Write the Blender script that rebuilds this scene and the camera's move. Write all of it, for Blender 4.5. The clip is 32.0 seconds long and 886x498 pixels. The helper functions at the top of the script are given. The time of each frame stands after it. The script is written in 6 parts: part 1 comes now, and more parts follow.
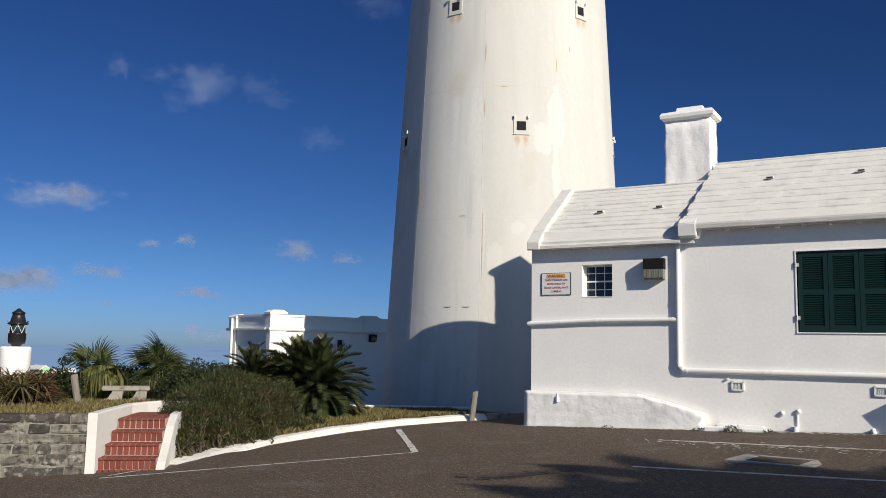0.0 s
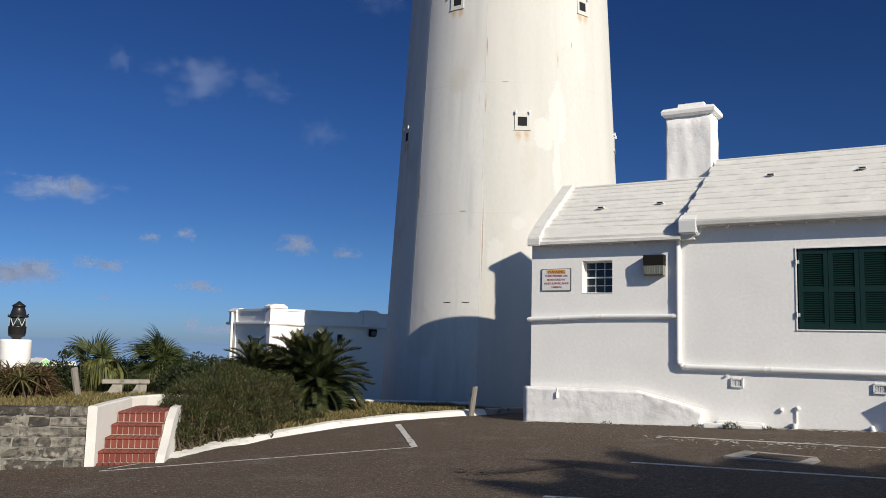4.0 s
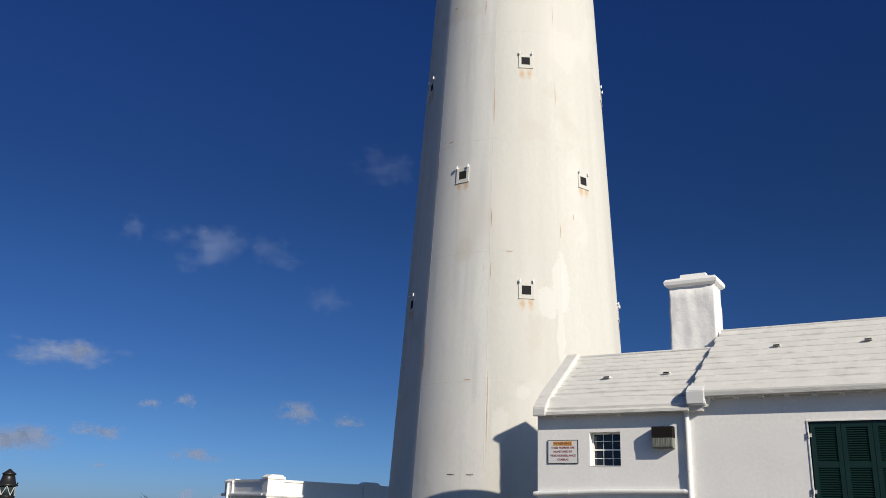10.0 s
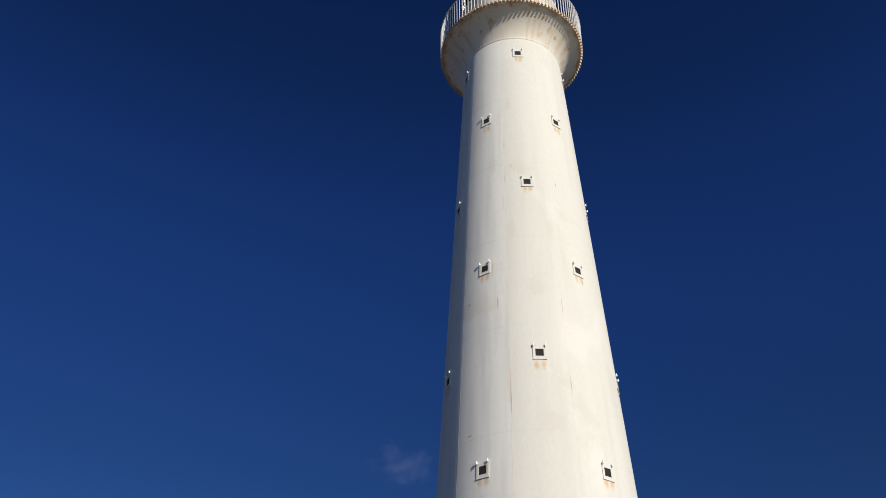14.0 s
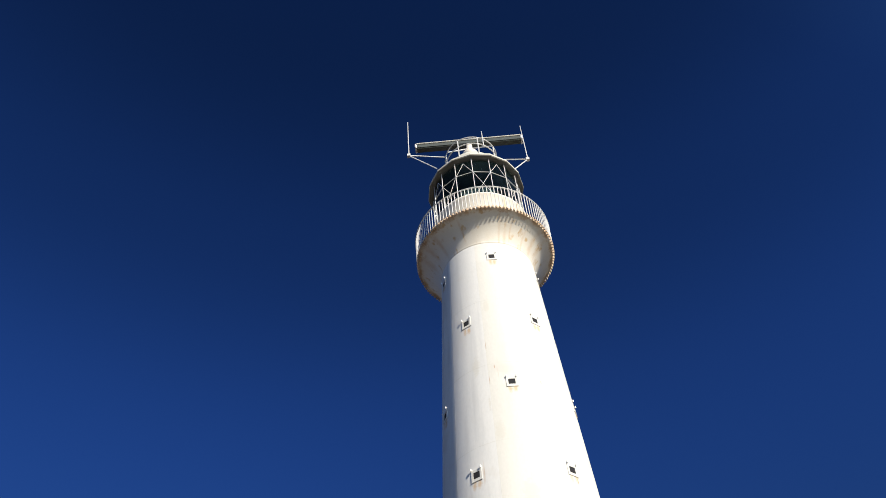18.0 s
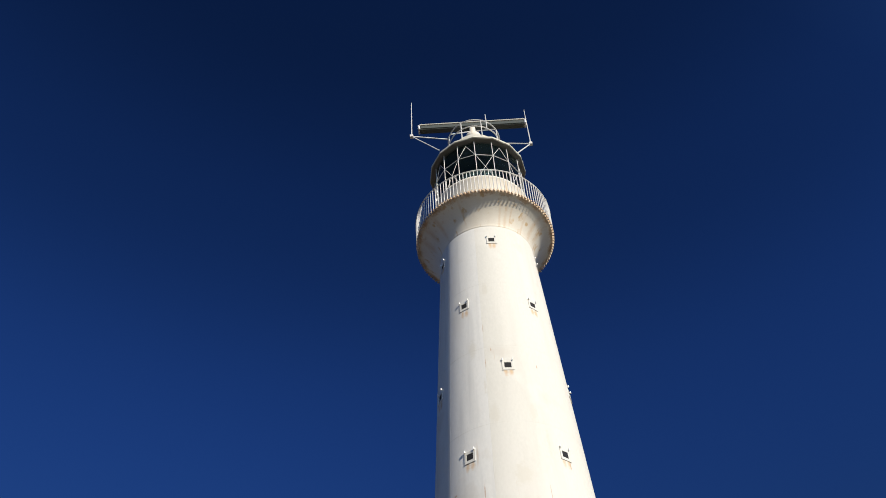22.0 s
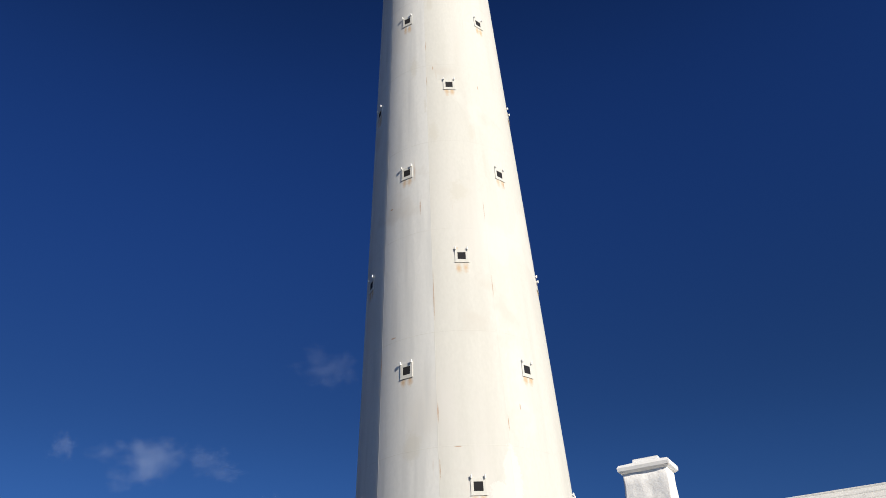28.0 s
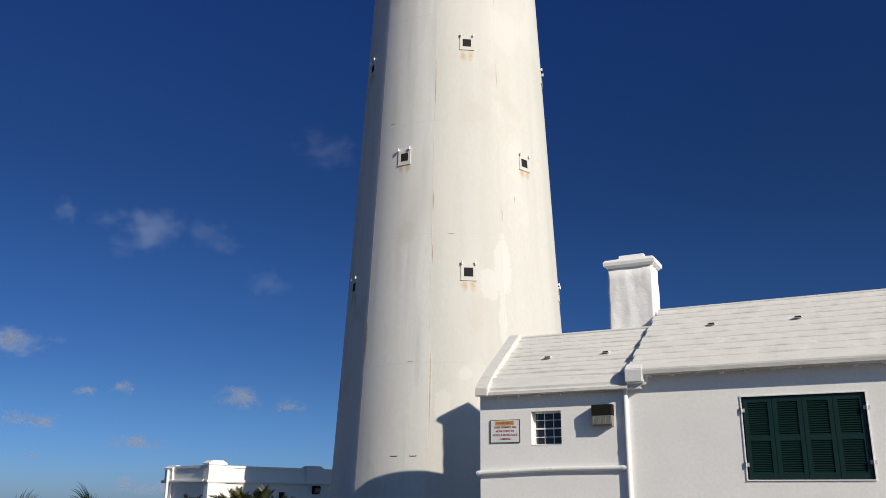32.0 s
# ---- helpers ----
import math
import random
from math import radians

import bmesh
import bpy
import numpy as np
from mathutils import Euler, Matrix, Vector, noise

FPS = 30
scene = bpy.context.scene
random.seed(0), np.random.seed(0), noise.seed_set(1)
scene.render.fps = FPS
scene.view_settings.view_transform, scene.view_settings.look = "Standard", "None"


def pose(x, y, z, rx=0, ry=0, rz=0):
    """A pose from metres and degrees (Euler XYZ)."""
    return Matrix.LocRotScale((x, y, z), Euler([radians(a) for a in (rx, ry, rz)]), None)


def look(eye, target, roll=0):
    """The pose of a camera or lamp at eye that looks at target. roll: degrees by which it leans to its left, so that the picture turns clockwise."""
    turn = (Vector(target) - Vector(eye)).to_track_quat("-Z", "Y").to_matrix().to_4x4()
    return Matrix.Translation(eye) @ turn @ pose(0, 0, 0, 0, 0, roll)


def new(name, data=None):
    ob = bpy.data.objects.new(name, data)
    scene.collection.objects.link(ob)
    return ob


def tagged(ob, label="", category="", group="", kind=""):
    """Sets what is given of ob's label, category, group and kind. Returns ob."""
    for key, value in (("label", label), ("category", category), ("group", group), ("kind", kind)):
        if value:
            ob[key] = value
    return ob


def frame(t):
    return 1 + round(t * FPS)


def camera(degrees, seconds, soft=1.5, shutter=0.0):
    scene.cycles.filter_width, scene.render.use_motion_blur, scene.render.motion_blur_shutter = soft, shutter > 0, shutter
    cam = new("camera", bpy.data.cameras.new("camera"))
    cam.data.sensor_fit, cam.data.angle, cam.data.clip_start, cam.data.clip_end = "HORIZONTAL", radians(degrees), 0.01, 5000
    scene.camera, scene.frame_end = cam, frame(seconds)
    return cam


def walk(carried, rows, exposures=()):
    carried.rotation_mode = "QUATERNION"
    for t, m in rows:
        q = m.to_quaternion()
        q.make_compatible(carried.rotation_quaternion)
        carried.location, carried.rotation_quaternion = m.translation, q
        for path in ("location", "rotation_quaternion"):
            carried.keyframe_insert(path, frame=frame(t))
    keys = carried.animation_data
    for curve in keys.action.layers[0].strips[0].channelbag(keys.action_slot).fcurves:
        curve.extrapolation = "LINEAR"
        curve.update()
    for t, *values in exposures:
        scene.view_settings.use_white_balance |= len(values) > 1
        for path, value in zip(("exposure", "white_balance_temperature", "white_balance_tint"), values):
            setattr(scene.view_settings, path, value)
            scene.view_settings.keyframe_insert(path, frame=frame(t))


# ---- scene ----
EYE = (0.0, 0.0, 1.6)
cam = camera(55.29, 32.0, soft=0.9)


def turn(yaw, pitch, roll):
    """The standing camera's pose: yaw to the left, pitch up, roll to the left, in degrees."""
    return pose(*EYE, 90, 0, yaw) @ pose(0, 0, 0, pitch) @ pose(0, 0, 0, 0, 0, roll)


PATH = [
    (0.0, turn(4.22, 6.61, 1.04)),
    (0.5, turn(4.42, 6.09, 0.96)),
    (1.0, turn(4.71, 6.16, 0.75)),
    (1.5, turn(4.38, 6.11, 0.89)),
    (2.0, turn(4.30, 6.13, 1.06)),
    (2.5, turn(4.39, 5.94, 0.95)),
    (3.0, turn(4.35, 6.02, 1.17)),
    (3.5, turn(4.21, 6.35, 1.39)),
    (5.5, turn(4.76, 5.94, 0.76)),
    (6.0, turn(4.99, 6.20, 0.53)),
    (6.5, turn(4.91, 7.25, 0.59)),
    (7.0, turn(4.74, 8.65, 0.65)),
    (7.5, turn(4.94, 9.55, 0.52)),
    (8.0, turn(4.36, 10.33, 0.63)),
    (8.5, turn(3.87, 11.73, 0.87)),
    (9.0, turn(4.01, 13.55, 1.44)),
    (9.5, turn(4.48, 15.55, 1.75)),
    (10.0, turn(4.88, 17.59, 2.01)),
    (10.5, turn(5.11, 20.09, 2.35)),
    (11.0, turn(5.23, 22.79, 2.47)),
    (11.5, turn(5.69, 25.44, 2.07)),
    (12.0, turn(5.71, 28.04, 1.47)),
    (12.5, turn(6.20, 29.93, 1.35)),
    (13.0, turn(6.26, 32.50, 1.04)),
    (13.5, turn(6.62, 35.23, 0.94)),
    (14.0, turn(6.69, 37.26, 0.89)),
    (14.5, turn(4.97, 38.87, -0.58)),
    (16.5, turn(3.09, 44.62, -4.66)),
    (17.0, turn(3.12, 46.96, -4.92)),
    (17.5, turn(3.75, 49.40, -5.02)),
    (18.0, turn(4.36, 51.01, -4.79)),
    (18.5, turn(4.10, 51.10, -4.81)),
    (19.0, turn(4.55, 51.20, -4.63)),
    (19.5, turn(4.66, 51.54, -4.62)),
    (20.0, turn(4.85, 51.38, -4.29)),
    (20.5, turn(5.47, 50.83, -3.47)),
    (21.0, turn(6.06, 50.51, -2.74)),
    (21.5, turn(5.05, 50.64, -3.14)),
    (22.0, turn(4.47, 49.80, -3.01)),
    (22.5, turn(4.05, 48.11, -3.01)),
    (23.0, turn(3.94, 46.30, -2.93)),
    (23.5, turn(3.33, 44.63, -3.02)),
    (24.0, turn(3.24, 43.32, -3.07)),
    (24.5, turn(3.58, 42.08, -2.54)),
    (25.0, turn(3.65, 40.48, -2.08)),
    (25.5, turn(2.03, 38.53, -2.51)),
    (27.5, turn(0.82, 32.64, -3.08)),
    (28.0, turn(0.51, 30.70, -3.02)),
    (28.5, turn(0.43, 27.89, -2.73)),
    (29.0, turn(-0.49, 25.54, -2.99)),
    (29.5, turn(-1.22, 24.17, -2.52)),
    (30.0, turn(-0.78, 22.68, -1.59)),
    (30.5, turn(0.29, 21.27, -1.21)),
    (31.0, turn(1.27, 19.44, -0.88)),
    (31.5, turn(1.22, 17.95, -0.27)),
    (32.0, turn(0.76, 16.48, 0.49)),
]
walk(cam, PATH, [(0, 0.25), (7, 0.25), (9, 0.17), (13, 0.14), (17, 0.38), (17.6, 0.68), (18.1, 0.68), (18.8, 0.38), (21, 0.34), (23, 0.38), (23.7, 0.2), (24.3, 0.17), (25, 0.25), (28, 0.32), (28.5, 0.05), (29.1, -0.08), (30, 0.16), (32, 0.14)])

# ---- world, sun ----
SUN_AZ, SUN_EL = 40.0, 27.5     # degrees right of the way back from the tower, and above the horizon
sun_dir = Vector((math.sin(radians(SUN_AZ)) * math.cos(radians(SUN_EL)),
                  -math.cos(radians(SUN_AZ)) * math.cos(radians(SUN_EL)), math.sin(radians(SUN_EL))))
world = bpy.data.worlds.new("sky")
scene.world = world
world.use_nodes = True
wn = world.node_tree.nodes
sky = wn.new("ShaderNodeTexSky")
sky.sky_type, sky.sun_disc = "NISHITA", False
sky.sun_elevation = radians(SUN_EL)
sky.sun_rotation = math.atan2(sun_dir.x, sun_dir.y)
sky.air_density, sky.dust_density, sky.ozone_density, sky.altitude = 0.8, 0.2, 5.0, 80
deep = wn.new("ShaderNodeGamma")               # a clear winter sky, deeper blue than the plain model
deep.inputs["Gamma"].default_value = 1.5
tone = wn.new("ShaderNodeVectorMath")
tone.operation = "MULTIPLY"
tone.inputs[1].default_value = (0.316, 0.404, 0.492)
world.node_tree.links.new(sky.outputs[0], deep.inputs[0])
world.node_tree.links.new(deep.outputs[0], tone.inputs[0])
# hazier and darker towards the sea, deep towards the zenith
way, up, fade, veil = wn.new("ShaderNodeTexCoord"), wn.new("ShaderNodeSeparateXYZ"), wn.new("ShaderNodeValToRGB"), wn.new("ShaderNodeVectorMath")
veil.operation = "MULTIPLY"
fade.color_ramp.interpolation = "EASE"
for i, (at, c) in enumerate(((0.0, (0.325, 0.328, 0.435)), (0.12, (0.41, 0.37, 0.36)), (0.30, (0.44, 0.43, 0.41)), (0.64, (0.585, 0.645, 0.72)), (0.78, (0.49, 0.535, 0.585)), (0.90, (0.38, 0.40, 0.42)))):
    stop = fade.color_ramp.elements[i] if i < 2 else fade.color_ramp.elements.new(at)
    stop.position = at
    stop.color = (*c, 1)
world.node_tree.links.new(way.outputs["Generated"], up.inputs[0])
world.node_tree.links.new(up.outputs["Z"], fade.inputs[0])
world.node_tree.links.new(tone.outputs[0], veil.inputs[0])
world.node_tree.links.new(fade.outputs[0], veil.inputs[1])
# pale haze on the unseen sun side of the sky, strengthened as fill light
glow, near, warm, lit = wn.new("ShaderNodeVectorMath"), wn.new("ShaderNodeMapRange"), wn.new("ShaderNodeMix"), wn.new("ShaderNodeVectorMath")
glow.operation, lit.operation, warm.data_type = "DOT_PRODUCT", "MULTIPLY", "RGBA"
glow.inputs[1].default_value = sun_dir
near.inputs["From Min"].default_value, near.inputs["From Max"].default_value = 0.28, 1.0
warm.inputs["A"].default_value, warm.inputs["B"].default_value = (1, 1, 1, 1), (3.8, 2.8, 1.75, 1)
world.node_tree.links.new(way.outputs["Generated"], glow.inputs[0])
world.node_tree.links.new(glow.outputs["Value"], near.inputs["Value"])
world.node_tree.links.new(near.outputs[0], warm.inputs["Factor"])
world.node_tree.links.new(veil.outputs[0], lit.inputs[0])
world.node_tree.links.new(warm.outputs["Result"], lit.inputs[1])
world.node_tree.links.new(lit.outputs[0], wn["Background"].inputs[0])
wn["Background"].inputs[1].default_value = 0.1
sun_data = bpy.data.lights.new("sun", "SUN")
sun_data.energy, sun_data.angle, sun_data.color = 4.75, radians(0.5), (1.0, 0.905, 0.765)
sun = new("sun", sun_data)
sun.matrix_world = look((0, 0, 60), Vector((0, 0, 60)) - sun_dir)


# ---- materials ----
def material(name, base, other=None, rough=0.7, scale=3.0, fine=60.0, bump=0.15, metal=0.0, wear=None, wear_amount=0.5,
             wear_scale=1.2, spread=0.5, per_piece=0.0, stretch=(1, 1, 1), spec=0.4):
    """Two-scale procedural surface: base and other mixed by a broad noise, fine relief, and patches of wear."""
    m = bpy.data.materials.new(name)
    m.use_nodes = True
    nt = m.node_tree
    n, l = nt.nodes, nt.links
    bsdf = n["Principled BSDF"]
    co = n.new("ShaderNodeTexCoord")
    mp = n.new("ShaderNodeMapping")
    mp.inputs["Scale"].default_value = stretch
    l.new(co.outputs["Object"], mp.inputs["Vector"])

    def tex(s, detail):
        t = n.new("ShaderNodeTexNoise")
        t.inputs["Scale"].default_value, t.inputs["Detail"].default_value = s, detail
        l.new(mp.outputs[0], t.inputs["Vector"])
        return t.outputs["Fac"]

    def ramp(src, lo, hi):
        r = n.new("ShaderNodeMapRange")
        r.inputs["From Min"].default_value, r.inputs["From Max"].default_value = lo, hi
        l.new(src, r.inputs["Value"])
        return r.outputs[0]

    def mix(fac, a, b):
        x = n.new("ShaderNodeMix")
        x.data_type = "RGBA"
        l.new(fac, x.inputs["Factor"])
        for sock, v in ((x.inputs["A"], a), (x.inputs["B"], b)):
            if isinstance(v, tuple):
                sock.default_value = (*v, 1)
            else:
                l.new(v, sock)
        return x.outputs["Result"]

    other = other or tuple(c * 0.82 for c in base)
    broad, grain = tex(scale, 4), tex(fine, 6)
    col = mix(ramp(broad, 0.5 - spread / 2, 0.5 + spread / 2), base, other)
    g = mix(ramp(grain, 0.3, 0.7), tuple(c * 0.93 for c in other), col)
    gm = n.new("ShaderNodeMix")
    gm.data_type = "RGBA"
    gm.inputs["Factor"].default_value = 0.6
    l.new(col, gm.inputs["A"]), l.new(g, gm.inputs["B"])
    col = gm.outputs["Result"]
    if wear:
        w = ramp(tex(wear_scale, 9), 0.62 - wear_amount * 0.2, 0.72 - wear_amount * 0.12)
        col = mix(w, col, wear)
    if per_piece:
        info = n.new("ShaderNodeObjectInfo")
        hsv = n.new("ShaderNodeHueSaturation")
        l.new(col, hsv.inputs["Color"])
        mr = n.new("ShaderNodeMapRange")
        mr.inputs["To Min"].default_value, mr.inputs["To Max"].default_value = 1 - per_piece, 1 + per_piece
        l.new(info.outputs["Random"], mr.inputs["Value"])
        l.new(mr.outputs[0], hsv.inputs["Value"])
        col = hsv.outputs["Color"]
    l.new(col, bsdf.inputs["Base Color"])
    bsdf.inputs["Roughness"].default_value, bsdf.inputs["Metallic"].default_value = rough, metal
    bsdf.inputs["Specular IOR Level"].default_value = spec
    if bump:
        b1, b2 = n.new("ShaderNodeBump"), n.new("ShaderNodeBump")
        b1.inputs["Strength"].default_value, b1.inputs["Distance"].default_value = bump, 0.02
        b2.inputs["Strength"].default_value, b2.inputs["Distance"].default_value = bump, 0.006
        l.new(broad, b1.inputs["Height"]), l.new(grain, b2.inputs["Height"])
        l.new(b1.outputs[0], b2.inputs["Normal"]), l.new(b2.outputs[0], bsdf.inputs["Normal"])
    return m


WHITE = (0.89, 0.88, 0.85)
plaster = material("lime_washed_plaster", WHITE, (0.80, 0.79, 0.765), 0.85, 1.3, 18, 0.25, wear=(0.82, 0.81, 0.785), wear_amount=0.25)
rough_plaster = material("rough_render", (0.87, 0.86, 0.83), (0.81, 0.80, 0.78), 0.9, 7, 30, 0.6, wear=(0.7, 0.69, 0.66), wear_amount=0.25)
roof_lime = material("limewashed_roof_slate", (0.715, 0.705, 0.665), (0.635, 0.625, 0.585), 0.9, 2.2, 26, 0.9, wear=(0.56, 0.55, 0.51),
                     wear_amount=0.2, wear_scale=3.2, stretch=(1, 2.6, 2.6), spread=0.4)
flank_paint = material("dirty_cream_paint", (0.72, 0.70, 0.655), (0.63, 0.61, 0.565), 0.85, 2.5, 40, 0.4)
trim_white = material("white_gloss_paint", (0.80, 0.80, 0.78), (0.74, 0.74, 0.72), 0.45, 2, 40, 0.1)
kerb_white = material("white_painted_kerb", (0.79, 0.78, 0.74), (0.66, 0.64, 0.59), 0.8, 3, 40, 0.5, wear=(0.5, 0.47, 0.40), wear_amount=0.22, wear_scale=5)
line_white = material("worn_road_paint", (0.62, 0.61, 0.57), (0.5, 0.49, 0.46), 0.8, 4, 60, 0.3, wear=(0.09, 0.08, 0.075), wear_amount=0.42, wear_scale=9)
asphalt = material("worn_asphalt", (0.083, 0.058, 0.038), (0.067, 0.046, 0.030), 0.92, 0.35, 30, 1.0, wear=(0.10, 0.084, 0.069), wear_amount=0.2, wear_scale=1.1)
grass_soil = material("dry_lawn_soil", (0.16, 0.13, 0.055), (0.09, 0.085, 0.035), 0.95, 1.5, 60, 0.8)
shutter_green = material("dark_green_paint", (0.008, 0.032, 0.028), (0.006, 0.024, 0.021), 0.4, 3, 60, 0.1)
black_paint = material("black_enamel", (0.012, 0.012, 0.013), (0.02, 0.02, 0.02), 0.35, 4, 60, 0.1)
chip_dark = material("bare_iron", (0.05, 0.045, 0.04), (0.09, 0.06, 0.04), 0.8, 6, 60, 0.2)
# near-black colour stands in for the shade of openings and unlit insides
dark_void = material("unlit_interior", (0.015, 0.015, 0.018), (0.01, 0.01, 0.012), 0.9, 3, 30, 0.0)
old_wood = material("weathered_grey_wood", (0.27, 0.245, 0.21), (0.16, 0.145, 0.125), 0.9, 6, 50, 0.6, stretch=(4, 4, 0.6))
bench_stone = material("weathered_bench_stone", (0.36, 0.33, 0.28), (0.24, 0.22, 0.19), 0.9, 4, 40, 0.6, wear=(0.12, 0.115, 0.1), wear_amount=0.4, wear_scale=5)
wall_stone = material("weathered_limestone", (0.33, 0.30, 0.25), (0.10, 0.092, 0.078), 0.95, 4, 50, 1.0, wear=(0.05, 0.046, 0.04), wear_amount=0.75, wear_scale=11, per_piece=0.3, spread=0.35)
wall_dark = material("stained_limestone", (0.09, 0.08, 0.066), (0.042, 0.038, 0.033), 0.95, 14, 50, 1.0, wear=(0.24, 0.22, 0.19), wear_amount=0.45, wear_scale=9, per_piece=0.35, spread=0.3)
mortar = material("pale_mortar", (0.30, 0.28, 0.235), (0.17, 0.158, 0.135), 0.95, 9, 40, 0.9, wear=(0.07, 0.067, 0.06), wear_amount=0.6, wear_scale=6, spread=0.4)
red_brick = material("red_step_brick", (0.205, 0.052, 0.034), (0.15, 0.038, 0.026), 0.85, 6, 50, 0.5, per_piece=0.18, wear=(0.4, 0.25, 0.2), wear_amount=0.15, wear_scale=8)
brick_joint = material("pale_brick_joint", (0.44, 0.35, 0.30), (0.33, 0.24, 0.20), 0.95, 6, 50, 0.4)
galvanised = material("galvanised_steel", (0.62, 0.62, 0.60), (0.5, 0.5, 0.49), 0.5, 5, 50, 0.1)
lamp_body = material("bronze_lamp_housing", (0.010, 0.010, 0.009), (0.014, 0.013, 0.011), 0.8, 6, 60, 0.1, spec=0.15)
dim_lens = material("dim_great_lens", (0.032, 0.050, 0.054), (0.022, 0.036, 0.040), 0.15, 6, 60, 0.1)
lamp_lens = material("ribbed_lamp_lens", (0.22, 0.225, 0.19), (0.15, 0.155, 0.13), 0.3, 6, 60, 0.1)
drain_iron = material("rusty_drain_iron", (0.055, 0.038, 0.03), (0.03, 0.024, 0.02), 0.8, 10, 60, 0.5)
drain_concrete = material("drain_concrete", (0.40, 0.37, 0.33), (0.3, 0.28, 0.25), 0.9, 5, 50, 0.5, wear=(0.15, 0.14, 0.13), wear_amount=0.35, wear_scale=6)
sign_white = material("white_sign_enamel", (0.75, 0.75, 0.74), (0.7, 0.7, 0.69), 0.4, 3, 40, 0.0)
sign_orange = material("orange_sign_ink", (0.72, 0.44, 0.10), (0.68, 0.40, 0.09), 0.5, 3, 40, 0.0)
sign_red = material("dark_red_sign_ink", (0.34, 0.09, 0.09), (0.30, 0.08, 0.08), 0.5, 3, 40, 0.0)
bark = material("palm_bark", (0.11, 0.085, 0.058), (0.055, 0.042, 0.03), 0.95, 8, 40, 0.9)
far_green = material("pale_green_wall", (0.35, 0.62, 0.30), (0.32, 0.56, 0.27), 0.8, 1, 10, 0.1)
# pale base colour stands in for aerial haze over the sea
sea_mat = material("hazy_sea", (0.24, 0.385, 0.60), (0.225, 0.365, 0.575), 0.9, 0.004, 0.02, 0.0, spec=0.0)
scanner_grey = material("scanner_face", (0.085, 0.095, 0.085), (0.06, 0.07, 0.065), 0.4, 2, 40, 0.1)
roof_cream = material("pale_lantern_roof", (0.56, 0.55, 0.48), (0.48, 0.47, 0.41), 0.6, 2, 40, 0.1)
soffit_shade = material("soffit_shade_grey", (0.22, 0.22, 0.20), (0.17, 0.17, 0.155), 0.5, 2, 40, 0.1)


def leaf_material(name, light, dark, rough=0.55, trans=0.25):
    """Foliage: colour varies leaf by leaf, a little light comes through."""
    m = bpy.data.materials.new(name)
    m.use_nodes = True
    n, l = m.node_tree.nodes, m.node_tree.links
    geo = n.new("ShaderNodeNewGeometry")
    x = n.new("ShaderNodeMix")
    x.data_type = "RGBA"
    x.inputs["A"].default_value, x.inputs["B"].default_value = (*dark, 1), (*light, 1)
    l.new(geo.outputs["Random Per Island"], x.inputs["Factor"])
    b = n["Principled BSDF"]
    b.inputs["Roughness"].default_value = rough
    b.inputs["Specular IOR Level"].default_value = 0.3
    l.new(x.outputs["Result"], b.inputs["Base Color"])
    tr = n.new("ShaderNodeBsdfTranslucent")
    l.new(x.outputs["Result"], tr.inputs["Color"])
    ms = n.new("ShaderNodeMixShader")
    ms.inputs[0].default_value = trans
    l.new(b.outputs[0], ms.inputs[1]), l.new(tr.outputs[0], ms.inputs[2])
    l.new(ms.outputs[0], n["Material Output"].inputs["Surface"])
    return m


palm_leaf = leaf_material("palmetto_leaf", (0.085, 0.105, 0.034), (0.022, 0.034, 0.012))
palm_skirt = leaf_material("hanging_palm_leaf", (0.15, 0.155, 0.045), (0.045, 0.055, 0.016))
palm_dry = leaf_material("dry_palm_leaf", (0.21, 0.19, 0.062), (0.09, 0.085, 0.03))
cycad_leaf = leaf_material("cycad_leaf", (0.062, 0.072, 0.030), (0.012, 0.018, 0.008), 0.32, 0.08)
cycad_olive = leaf_material("ageing_cycad_leaf", (0.105, 0.095, 0.030), (0.030, 0.032, 0.012), 0.4, 0.12)
bush_leaf = leaf_material("needle_bush_leaf", (0.072, 0.080, 0.023), (0.008, 0.012, 0.005), trans=0.18)
bush_dry = leaf_material("dry_twig_leaf", (0.17, 0.12, 0.07), (0.09, 0.065, 0.04))
hedge_leaf = leaf_material("hedge_leaf", (0.045, 0.058, 0.020), (0.013, 0.021, 0.009))
aloe_leaf = leaf_material("aloe_leaf", (0.17, 0.105, 0.05), (0.035, 0.024, 0.016))
aloe_green = leaf_material("green_aloe_leaf", (0.17, 0.16, 0.06), (0.07, 0.065, 0.03))
grass_leaf = leaf_material("grass_blade", (0.25, 0.19, 0.075), (0.08, 0.08, 0.028))


